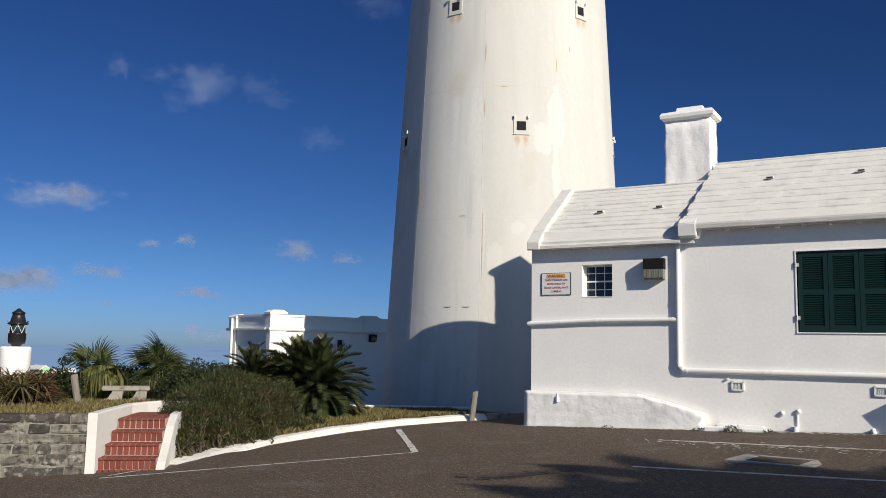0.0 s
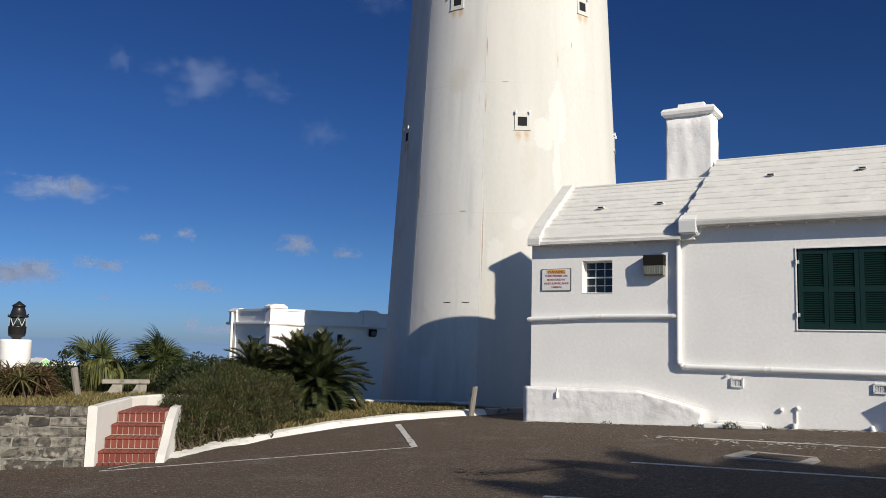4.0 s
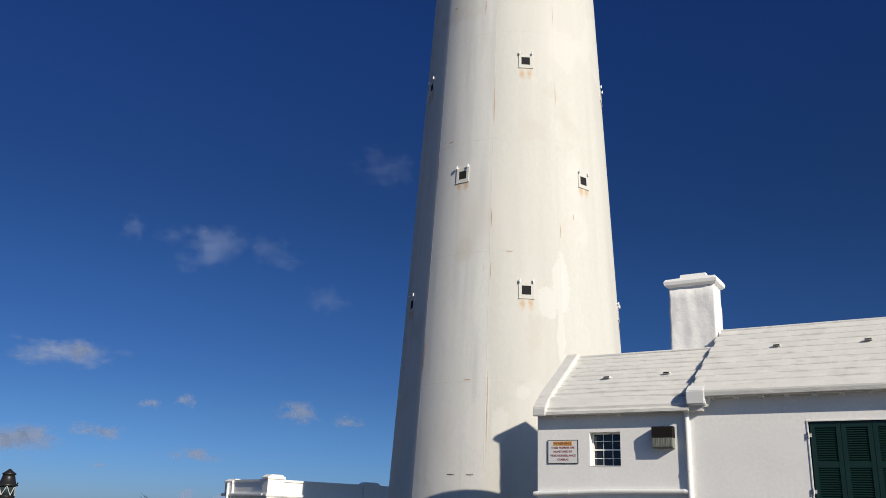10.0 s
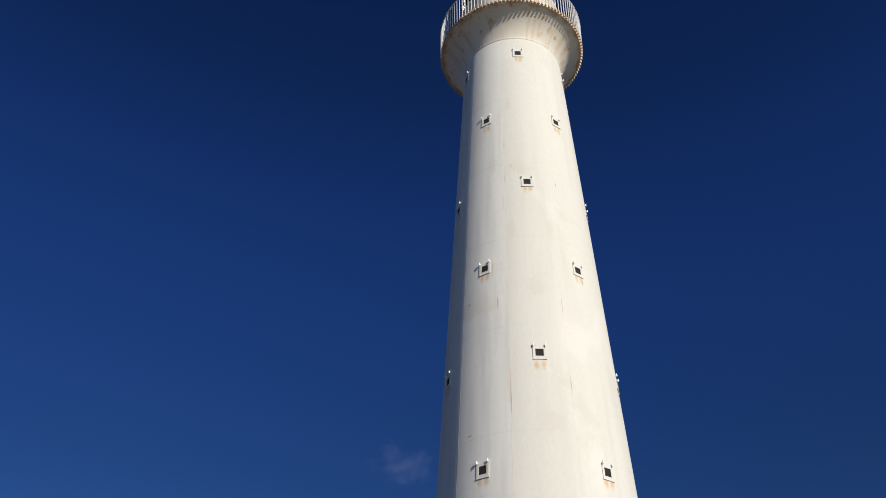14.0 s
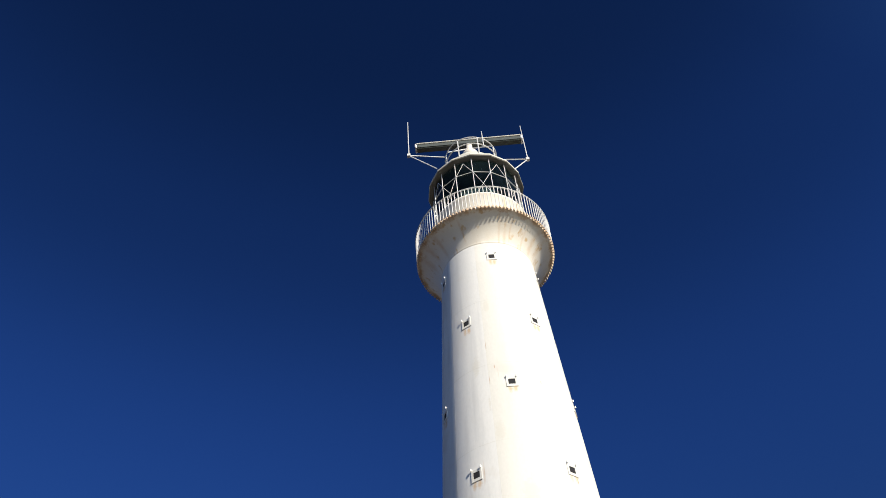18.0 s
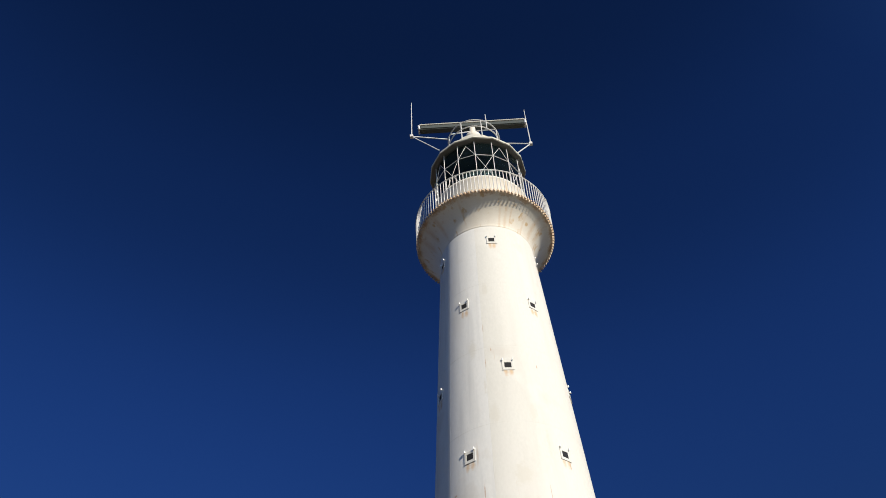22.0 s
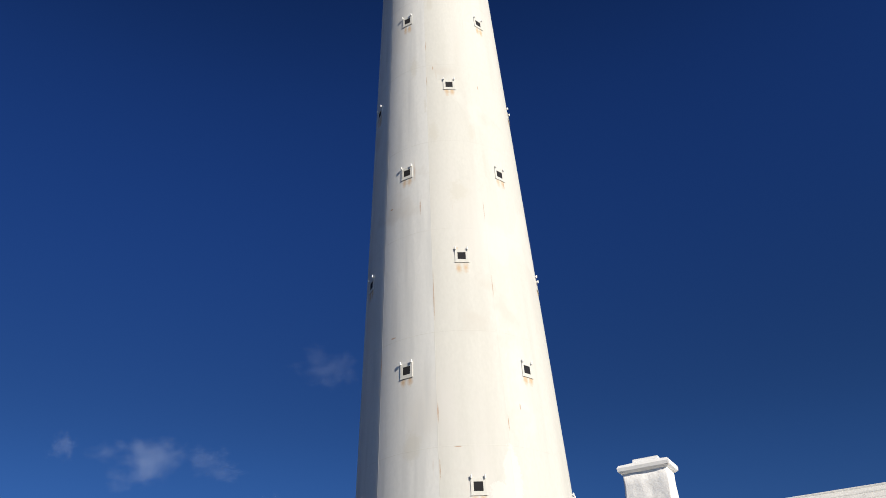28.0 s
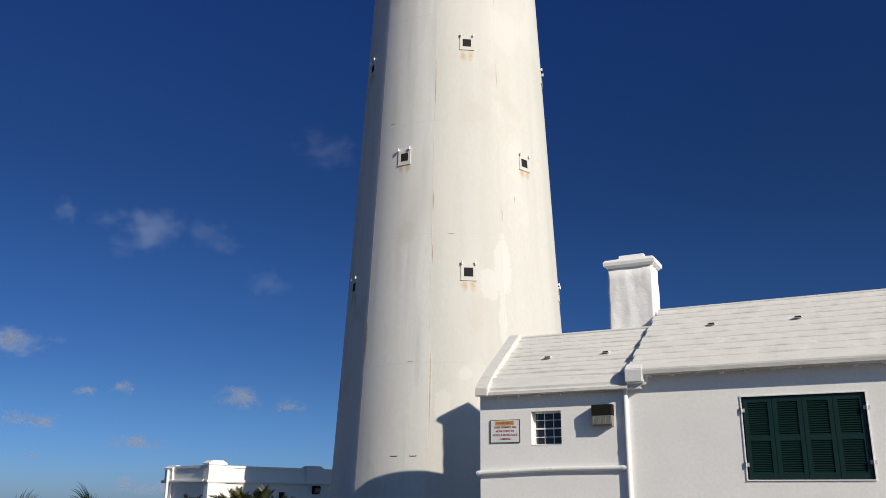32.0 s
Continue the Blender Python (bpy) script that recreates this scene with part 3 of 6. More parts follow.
sheet("lawn", [kerb_row(i, f) for i in range(len(KERB) - 1) for f in (0, 0.5)] + [((-0.45, 18.92), (2.0, 36.0))], lawn_z, 24, grass_soil,
      "dry patchy lawn at the foot of the lighthouse")
sheet("lawn", [((x, 11.60 + (x + 5.75) * 0.215), (x * 1.15 - 4, 42.0)) for x in (-17, -15, -13, -11, -10, -9, -8, -7, -6.5, -5.9)], garden_z, 24, grass_soil,
      "dry mown grass above the old stone wall")


def blades(name, count, place, z_of, size, label):
    polys = []
    for _ in range(count):
        x, y = place()
        z = z_of(x, y) - 0.01
        h, a = size * random.uniform(0.5, 1.3), random.uniform(0, math.tau)
        w = 0.010 * random.uniform(0.7, 1.6)
        lx, ly = random.uniform(-0.6, 0.6) * h, random.uniform(-0.6, 0.6) * h
        dx, dy = math.cos(a) * w, math.sin(a) * w
        polys.append([(x - dx, y - dy, z), (x + dx, y + dy, z), (x + lx * 0.4, y + ly * 0.4, z + h * 0.7), (x + lx, y + ly, z + h)])
    me = quads(name, polys, grass_leaf)
    return tagged(new(name, me), label, "grass", kind="stuff")


def lawn_place():
    i = random.randrange(2, len(KERB) - 1)
    (ax, ay), (bx, by) = kerb_row(i, random.random())
    t = random.random() ** 1.6 * 0.42
    return ax + (bx - ax) * t + random.uniform(-.1, .1), ay + 0.06 + (by - ay) * t


def garden_place():
    x = random.uniform(-14, -6.0)
    return x, 11.75 + (x + 5.75) * 0.215 + random.random() ** 1.5 * 14


blades("grass", 26000, lawn_place, lawn_z, 0.09, "short dry grass tufts of the lawn behind the kerb")
blades("grass", 16000, garden_place, garden_z, 0.07, "short dry grass above the stone wall")

# ---- old stone wall ----
WALL_M = Matrix(((-0.978, -0.210, 0, -5.84), (-0.210, 0.978, 0, 11.48), (0, 0, 1, -0.36), (0, 0, 0, 1)))   # x along the wall, y into the bank
wall = thing("wall_stone", WALL_M, "old retaining wall of weathered grey limestone blocks", "stone wall", kind="structure")
bm = bmesh.new()
box(bm, (-0.16, 0.009, -0.6), (9.0, 0.42, 0.925))
part("mortar_bed", bm, mortar, wall, "pale lime mortar between the stones")
tops = [0.24, 0.40, 0.54, 0.68, 0.815, 0.95]
for row, (z0, z1) in enumerate(zip([-0.12] + tops, tops)):
    s = -0.16 - random.uniform(0, 0.1)
    while s < 9.0:
        ln = random.choice((0.20, 0.30, 0.40, 0.46, 0.58)) * (1.7 if row == 0 else 1)
        gap = random.uniform(0.004, 0.014)
        a, b = max(s, -0.16) + gap, min(s + ln, 9.0) - gap
        s += ln
        if b - a < 0.06:
            continue
        bm = bmesh.new()
        lift, drop = random.uniform(.003, .013), random.uniform(.003, .013)
        bmesh.ops.create_cube(bm, size=1, matrix=Matrix.Translation(((a + b) / 2, .14, (z0 + z1 + lift - drop) / 2)) @ Matrix.Diagonal((b - a, .3, z1 - z0 - lift - drop, 1)))
        bmesh.ops.subdivide_edges(bm, edges=bm.edges[:], cuts=3, use_grid_fill=True)
        proud = random.uniform(-.004, .010)
        for v in bm.verts:
            q = v.co * 9 + Vector((row * 7, 0, 0))
            rim = abs((v.co.x - (a + b) / 2) / (b - a)) > .45 or abs((v.co.z - (z0 + z1) / 2) / (z1 - z0)) > .42
            v.co += Vector((noise.noise(q) * .016, noise.noise(q * 1.7 + Vector((0, 5, 0))) * .016 + (.016 if rim else 0) - proud, noise.noise(q + Vector((3, 0, 8))) * .014))
        part("stone", bm, wall_dark if random.random() < (.8 if row == 5 else .38) else wall_stone, wall)
# lime mortar smeared over the joints
for i in range(46):
    x, z = random.uniform(0, 8.8), random.choice(tops[:-1]) + random.uniform(-.02, .02)
    w, h = random.uniform(.06, .26), random.uniform(.012, .035)
    if i % 7 == 0:
        w, h = .07, .16
    bm = bmesh.new()
    bmesh.ops.create_uvsphere(bm, u_segments=12, v_segments=7, radius=1, matrix=Matrix.Translation((x, .004, z)) @ Matrix.Diagonal((w, .016, h, 1)))
    for v in bm.verts:
        q = v.co * 14
        v.co += Vector((noise.noise(q) * .03, 0, noise.noise(q + Vector((4, 4, 4))) * .03))
    part("mortar_smear", bm, mortar, wall)

# ---- brick steps ----
STAIR_M = Matrix(((0.981, -0.195, 0, -5.53), (0.195, 0.981, 0, 11.674), (0, 0, 1, -0.375), (0, 0, 0, 1)))   # x across, y upward
stairs = thing("stairs", STAIR_M, "short flight of red brick steps with pale joints up to the garden", "steps", kind="structure")
RISE, GO, Z0 = 0.157, 0.30, 0.20


def brick_mesh(w, d, h):
    bm = bmesh.new()
    box(bm, (-w / 2, 0, 0), (w / 2, d, h))
    bevel(bm, 0.006, 1)
    return mesh_of("brick", bm, red_brick)


upright, edge = brick_mesh(0.071, 0.05, RISE - 0.030), brick_mesh(0.074, GO - 0.01, 0.032)
sill = brick_mesh(0.072, 0.09, 0.06)
for k in range(4):
    z = Z0 + k * RISE
    bm = bmesh.new()
    left, wide = .008 * k - .09, .78 - .031 * k
    box(bm, (left, k * GO + 0.006, -0.2), (left + wide, k * GO + GO + 0.05 + (0.9 if k == 3 else 0), z + RISE - 0.006))
    step = part("step", bm, brick_joint, stairs)
    count = round(wide / .082)
    for i in range(count):
        x = left + wide * (i + .5) / count
        part("brick", upright, None, step, m=pose(x, k * GO - 0.002, z + 0.004))
        part("brick", edge, None, step, m=pose(x, k * GO - 0.016, z + RISE - 0.033))
for i in range(9):
    part("brick", sill, None, stairs, m=pose(-0.045 + i * 0.0812, -0.08, Z0 - 0.06))
    for j in range(3):
        part("brick", edge, None, stairs, m=pose(-0.01 + i * 0.0812, 4 * GO + j * 0.3, Z0 + 4 * RISE - 0.033))

flank = thing("wall_flank", STAIR_M, "white-painted flank walls curving up beside the brick steps", "flank wall", kind="structure")
path = [(-0.155, -0.16), (-0.155, 0.3), (-0.15, 0.8), (-0.14, 1.3), (-0.14, 1.8), (0.0, 2.3), (0.25, 2.75), (0.6, 3.1), (1.1, 3.35)]
heights = [0.985, 0.985, 0.985, 0.98, 0.98, 0.975, 0.975, 0.97, 0.97]
bm = bmesh.new()
rows = []
for i, ((x, y), z) in enumerate(zip(path, heights)):
    (px, py), (qx, qy) = path[max(0, i - 1)], path[min(len(path) - 1, i + 1)]
    ln = math.hypot(qx - px, qy - py)
    nx, ny = (qy - py) / ln * 0.065, -(qx - px) / ln * 0.065
    rows.append([bm.verts.new(v) for v in ((x + nx, y + ny, -0.2), (x + nx, y + ny, z - 0.02), (x + nx * .8, y + ny * .8, z), (x - nx * .8, y - ny * .8, z), (x - nx, y - ny, z - 0.02), (x - nx, y - ny, -0.2))])
for ra, rb in zip(rows, rows[1:]):
    for j in range(6):
        bm.faces.new([ra[j], rb[j], rb[(j + 1) % 6], ra[(j + 1) % 6]])
bm.faces.new(rows[0]), bm.faces.new(rows[-1][::-1])
part("long_flank", bm, flank_paint, flank)
bm = bmesh.new()
side_l = ((-0.06, -0.2), (-0.06, 0.22), (0.05, 0.30), (0.5, 0.50), (0.9, 0.72), (1.3, 0.86), (2.0, 0.9), (2.0, -0.2))
ends = [[bm.verts.new((.69 + o - .075 * max(0, min(y, 1.2)), y, z)) for y, z in side_l] for o in (.012, .13)]
for j in range(len(side_l)):
    bm.faces.new([ends[0][j], ends[1][j], ends[1][(j + 1) % len(side_l)], ends[0][(j + 1) % len(side_l)]])
bm.faces.new(ends[0][::-1]), bm.faces.new(ends[1])
part("short_flank", bm, flank_paint, flank)

# ---- the cottage ----
HOUSE_M = Matrix(((0.8924, 0.4513, 0, 0.476), (-0.4513, 0.8924, 0, 17.243), (0, 0, 1, 0), (0, 0, 0, 1)))   # x along the front, y into the house
END = 13.0
RIDGE_D, RIDGE_L, REAR_L = 2.20, 1.65, 2.03      # the ridges of the higher and the lower roof and the rear of the low wing, behind the wall face
BACK = 2 * RIDGE_D
house = thing("cottage", HOUSE_M, "low whitewashed cottage with stepped white stone roof and dark green shutters", "house")
SW = (1.168, 1.78, 2.61, 3.25)      # small window opening: x0, x1, z0, z1
BW = (5.085, 7.045, 1.957, 3.35)      # shuttered opening


def wall_with_hole(x0, x1, z0, z1, hole, d0, d1):
    bm = bmesh.new()
    a, b, c, d = hole
    xs, zs = (x0, a, b, x1), (z0, c, d, z1)
    v = {(i, j, k): bm.verts.new((xs[i], (d0, d1)[k], zs[j])) for i in range(4) for j in range(4) for k in range(2)}
    for i in range(3):
        for j in range(3):
            if (i, j) != (1, 1):
                for k in range(2):
                    bm.faces.new([v[i, j, k], v[i + 1, j, k], v[i + 1, j + 1, k], v[i, j + 1, k]])
    rim = [(i, 0) for i in range(3)] + [(3, j) for j in range(3)] + [(i, 3) for i in range(3, 0, -1)] + [(0, j) for j in range(3, 0, -1)]
    for loop in (rim, [(1, 1), (2, 1), (2, 2), (1, 2)]):
        for p, q in zip(loop, loop[1:] + loop[:1]):
            bm.faces.new([v[(*p, 0)], v[(*q, 0)], v[(*q, 1)], v[(*p, 1)]])
    return bm


part("front_wall", wall_with_hole(0.08, 3.14, -0.3, 3.62, SW, 0, 0.45), plaster, house)
part("front_wall", wall_with_hole(3.14, END, -0.3, 3.84, BW, 0.0, 0.45), plaster, house)


def eave_z(right, d):
    return 3.905 + (5.505 - 3.905) / (RIDGE_D + 0.24) * (d + 0.24) if right else 3.745 + (5.05 - 3.745) / (RIDGE_L + 0.19) * (d + 0.19)


bm = bmesh.new()
prism(bm, [(0.45, -0.3), (0.45, 3.75), (RIDGE_L, 4.85), (RIDGE_L + .08, 4.85), (RIDGE_L + .08, -0.3)], 0, 0.08, 0.5)
part("gable_wall", bm, plaster, house)
bm = bmesh.new()
prism(bm, [(0.45, -0.3), (0.45, 3.8), (RIDGE_D, 5.2), (BACK - .45, 3.8), (BACK - .45, -0.3)], 0, 3.36, 3.7)
part("gable_wall", bm, plaster, house)
bm = bmesh.new()
box(bm, (0.5, REAR_L - .35, -0.3), (3.36, REAR_L, 4.85))
part("back_wall", bm, plaster, house)
bm = bmesh.new()
prism(bm, [(0.45, -0.3), (0.45, 3.8), (RIDGE_D, 5.2), (BACK - .45, 3.8), (BACK - .45, -0.3)], 0, END - 0.4, END)
part("gable_wall", bm, plaster, house)
bm = bmesh.new()
box(bm, (3.36, BACK - .45, -0.3), (END, BACK, 3.7))
part("back_wall", bm, plaster, house)

# stepped stone roof: overlapping courses, each a slab
def course(x0, x1, d0, d1, right, thick=0.012):
    """One roof course with a slightly wavering lower edge, for the front slope."""
    bm = bmesh.new()
    k = max(2, int((x1 - x0) / 0.16))
    rows = []
    for i in range(k + 1):
        x = x0 + (x1 - x0) * i / k
        w = 0.022 * noise.noise(Vector((x * 2.1, d0 * 9, 3))) + random.uniform(-0.006, 0.006)
        lip = thick * max(0.0, 0.55 + 1.5 * noise.noise(Vector((x * 0.9, d0 * 11, 7))))
        za, zb = eave_z(right, d0), eave_z(right, d1)
        rows.append([bm.verts.new(v) for v in ((x, d0 + w, za - (0.33 if right and i < 3 else 0.03)), (x, d0 + w, za + lip + random.uniform(-0.002, 0.002)), (x, d1 + 0.03, zb + 0.004), (x, d1 + 0.03, zb - 0.05))])
    for ra, rb in zip(rows, rows[1:]):
        for j in range(4):
            bm.faces.new([ra[j], rb[j], rb[(j + 1) % 4], ra[(j + 1) % 4]])
    bm.faces.new(rows[0]), bm.faces.new(rows[-1][::-1])
    return bm


for right, x0, x1, over in ((False, 0.10, 3.40, 0.19), (True, 3.14, END, 0.24)):
    peak = RIDGE_D if right else RIDGE_L
    mirror = Matrix.Translation((0, 2 * peak, 0)) @ Matrix.Diagonal((1, -1, 1, 1))
    roof = part("roof", bmesh.new(), roof_lime, house, "limewashed roof of stepped stone courses")
    bm = bmesh.new()
    ez = eave_z(right, -over)
    if right:
        prism(bm, [(-over + .06, ez - 0.10), (-over + .06, ez + .02), (peak, eave_z(right, peak) - .02), (2 * peak + over - .06, ez + .02), (2 * peak + over - .06, ez - 0.10)], 0, x0 + .20, x1 - .02)
    else:
        top = eave_z(right, peak) - .02
        ends = [[bm.verts.new((x, d, z)) for d, z in ((-over + .06, ez - 0.17), (-over + .06, ez - .02), (peak, top), (rear, top), (rear, top - .18), (0.4, ez - 0.17))]
                for x, rear in ((x0 + .02, 1.87), (x1 - .02, 2.47))]      # unseen rear edge set askew to shape the roof's shadow on the tower
        for j in range(6):
            bm.faces.new([ends[0][j], ends[1][j], ends[1][(j + 1) % 6], ends[0][(j + 1) % 6]])
        bm.faces.new(ends[0][::-1]), bm.faces.new(ends[1])
    part("roof_base", bm, roof_lime, roof)
    rows_n = 10
    first = -over + 0.10 if right else 0.06
    for i in range(rows_n):
        d0 = first + (peak - first) * i / rows_n
        d1 = first + (peak - first) * (i + 1) / rows_n
        jag = random.uniform(0.0, 0.03) + (0.03 if i % 2 else 0) + 0.08 * i / rows_n if right else 0
        me = mesh_of("course", course(x0 + jag, x1, d0, d1, right), roof_lime)
        part("course", me, None, roof)
        if not right:
            continue
        bm = bmesh.new()
        bm.from_mesh(me)
        bmesh.ops.transform(bm, matrix=mirror, verts=bm.verts)
        bmesh.ops.reverse_faces(bm, faces=bm.faces)
        part("course", bm, roof_lime, roof)
    # eave: moulded fascia, and on the low wing a glide that leads the rain along the roof's foot
    bm = bmesh.new()
    drop = 0.10 if right else 0.075
    ez = ez if right else 3.645
    if right:
        prism(bm, [(-over + .16, ez - drop + .02), (-over + 0.02, ez - drop), (-over, ez - drop + 0.015), (-over - 0.012, ez - 0.02), (-over - 0.008, ez + 0.012),
                   (-over + 0.03, ez + 0.045), (-over + .16, ez + 0.135)], 0, x0, x1)
    else:
        ends = []
        for x, top in ((0.30, .085), (3.14, .0)):
            ends.append([bm.verts.new((x, d, z)) for d, z in ((-over + .16, ez - drop), (-over + .01, ez - drop - .005), (-over - .012, ez - drop + .012), (-over - .012, ez - .01), (-over + .015, ez + .012),
                                                              (-over + .06, ez + .03), (.03, 3.86 + top), (.08, 3.885 + top), (.15, 3.875 + top), (.22, 3.87))])
        k = len(ends[0])
        for j in range(k):
            bm.faces.new([ends[0][j], ends[1][j], ends[1][(j + 1) % k], ends[0][(j + 1) % k]])
        bm.faces.new(ends[0][::-1]), bm.faces.new(ends[1])
    part("eave", bm, roof_lime, roof, "moulded white eave with gutter lip")
    bm = bmesh.new()
    rod(bm, (x0 + (.12 if right else .2), peak, eave_z(right, peak) - 0.012), (x1, peak, eave_z(right, peak) - 0.012), 0.034, 8)
    part("ridge_roll", bm, roof_lime, roof)
    for i in range(int((x1 - x0) / 0.43)):
        bm = bmesh.new()
        x = x0 + 0.35 + i * 0.43
        box(bm, (x, -over + 0.09, ez - drop - 0.03), (x + 0.07, 0.02, ez - drop + 0.02))
        part("rafter_end", bm, plaster, roof)
# raised verge along the free gable
bm = bmesh.new()
zl = lambda d: eave_z(False, d)
side_l = ((-0.20, 3.555), (-0.225, 3.575), (-0.225, 3.72), (-0.20, 3.755), (-0.08, zl(-.08) + 0.06), (0.2, zl(.2) + 0.10), (RIDGE_L - .10, zl(RIDGE_L) + 0.05), (RIDGE_L - .03, zl(RIDGE_L) + 0.06),
          (RIDGE_L + .02, zl(RIDGE_L) + 0.02), (RIDGE_L + .02, zl(RIDGE_L) - 0.2))
ends = [[bm.verts.new((x + lean * max(0, d), d, z)) for d, z in side_l] for x, lean in ((0.075, 0), (0.34, -.012))]
for j in range(len(side_l)):
    bm.faces.new([ends[0][j], ends[1][j], ends[1][(j + 1) % len(side_l)], ends[0][(j + 1) % len(side_l)]])
bm.faces.new(ends[0][::-1]), bm.faces.new(ends[1])
bevel(bm, .012, 2)
part("verge", bm, roof_lime, house, "raised white verge of the gable")
# block where the higher eave ends
bm = bmesh.new()
prism(bm, [(-0.25, 3.68), (-0.27, 3.92), (-0.10, 4.03), (0.05, 4.05), (0.05, 3.64)], 0, 3.12, 3.45)
bevel(bm, 0.015)
part("eave_return", bm, trim_white, house)
# small slots in the roof, their shade painted as near-black plates
for x, d, right in ((1.23, 0.71, False), (2.44, 0.75, False), (4.42, 1.30, True), (6.00, 1.29, True)):
    bm = bmesh.new()
    z = eave_z(right, d) + 0.03
    box(bm, (x, d - 0.06, z - 0.02), (x + 0.13, d + 0.03, z + 0.012))
    cowl = part("roof_vent", bm, roof_lime, house)
    bm = bmesh.new()
    box(bm, (x + 0.012, d - 0.064, z - 0.018), (x + 0.118, d - 0.056, z + 0.006))
    part("slot", bm, dark_void, cowl)

# chimney
chimney = part("chimney", bmesh.new(), rough_plaster, house, "square rendered white chimney with moulded cap")
bm = bmesh.new()
cx0, cx1, cd0, cd1, cz = 2.225, 3.19, 2.10, 2.68, 6.53
bmesh.ops.create_cube(bm, size=1, matrix=Matrix.Translation(((cx0 + cx1) / 2, (cd0 + cd1) / 2, (cz - .3) / 2)) @ Matrix.Diagonal((cx1 - cx0, cd1 - cd0, cz + .3, 1)))
bmesh.ops.subdivide_edges(bm, edges=bm.edges[:], cuts=24, use_grid_fill=True)
for v in bm.verts:
    q = v.co * 5
    v.co += Vector((noise.noise(q), noise.noise(q + Vector((9, 0, 0))), 0)) * 0.022
for f in bm.faces:
    f.smooth = True
part("shaft", bm, rough_plaster, chimney)
bm = bmesh.new()
prof = [(0.015, cz - 0.02), (0.075, cz + 0.03), (0.085, cz + 0.10), (0.05, cz + 0.16), (-0.02, cz + 0.18), (-0.20, cz + 0.24), (-0.21, cz + 0.31)]
loops = []
for o, z in prof:
    loops.append([bm.verts.new(v) for v in ((cx0 - o, cd0 - o, z), (cx1 + o, cd0 - o, z), (cx1 + o, cd1 + o, z), (cx0 - o, cd1 + o, z))])
for la, lb in zip(loops, loops[1:]):
    for j in range(4):
        bm.faces.new([la[j], la[(j + 1) % 4], lb[(j + 1) % 4], lb[j]])
bm.faces.new(loops[0][::-1]), bm.faces.new(loops[-1])
part("cap", bm, plaster, chimney)

# plinth with a sloping end
bm = bmesh.new()
prism(bm, [(-0.02, -0.3), (-0.02, 0.77), (2.30, 0.795), (3.05, 0.63), (3.34, 0.55), (3.51, 0.52), (3.53, -0.3)], 1, -0.14, 0.002)
bevel(bm, 0.02)
bmesh.ops.triangulate(bm, faces=bm.faces)
bmesh.ops.subdivide_edges(bm, edges=[e for e in bm.edges if e.calc_length() > .3], cuts=7, use_grid_fill=True)
bmesh.ops.subdivide_edges(bm, edges=[e for e in bm.edges if e.calc_length() > .12], cuts=2, use_grid_fill=True)
bmesh.ops.triangulate(bm, faces=bm.faces)
for v in bm.verts:
    q = v.co * 6
    if v.co.y < -.05:
        chip = max(0.0, noise.noise(Vector((v.co.x * 4, 0, v.co.z * 7))) - .12) * max(0.0, (v.co.z - .35) * 2.2)
        v.co += Vector((0, noise.noise(q) * .007 + noise.noise(q * 3) * .004 + chip * .035, noise.noise(q * .5) * .010))
for f in bm.faces:
    f.smooth = abs(f.normal.y) > .7
part("plinth", bm, rough_plaster, house, "rough sloping plinth at the foot of the wall")
# unseen block, shaped to cast the slanted shadow low on the front wall
bm = bmesh.new()
prism(bm, [(7.84, -0.2), (7.80, 0.9), (7.66, 1.13), (7.42, 1.40), (8.9, 1.40), (8.9, -0.2)], 1, -0.6, 0.006)
part("porch_wall", bm, rough_plaster, house, "unseen white block added to cast a slanted shadow on the house front")
bm = bmesh.new()
box(bm, (3.545, -0.30, -0.2), (4.60, -.10, 0.30)), box(bm, (3.72, -0.102, -0.2), (4.52, 0.002, 0.345))
bevel(bm, 0.015)
part("foot_slab", bm, rough_plaster, house)


# pipes on the front wall
def wall_pipe(points, r, label):
    bm = bmesh.new()
    pipe(bm, points, r)
    p = part("drain_pipe", bm, trim_white, house, label)
    for a, b in zip(points, points[1:]):
        ln = (Vector(b) - Vector(a)).length
        w = (Vector(b) - Vector(a)).normalized()
        for f in ([0.06 / ln, 1 - 0.06 / ln] + [0.47] * (ln > 1.5)):
            bm = bmesh.new()
            q = Vector(a).lerp(Vector(b), f)
            rod(bm, q - w * 0.022, q + w * 0.022, r * 1.12, 12)
            part("collar", bm, trim_white, p)


wall_pipe([(0.02, -0.034, 2.095), (1.53, -0.034, 2.16), (3.02, -0.034, 2.175)], 0.044, "white pipe along the wall")
wall_pipe([(3.055, -0.032, 3.62), (3.055, -0.032, 1.335), (3.135, -0.032, 1.255), (4.6, -0.032, 1.255), (END, -0.032, 1.25)], 0.05, "white downpipe turning along the wall")

# recessed sash window
win = part("window", bmesh.new(), trim_white, house, "small white sash window with twelve panes")
x0, x1, z0, z1 = SW
bm = bmesh.new()
for lo, hi in (((x0, 0.15, z0), (x0 + .03, 0.25, z1)), ((x1 - .03, 0.15, z0), (x1, 0.25, z1)), ((x0, 0.15, z0), (x1, 0.25, z0 + .03)), ((x0, 0.15, z1 - .03), (x1, 0.25, z1)),
               ((x0 + .03, 0.16, (z0 + z1) / 2 - .014), (x1 - .03, 0.23, (z0 + z1) / 2 + .014))):
    box(bm, lo, hi)
part("window_frame", bm, trim_white, win)
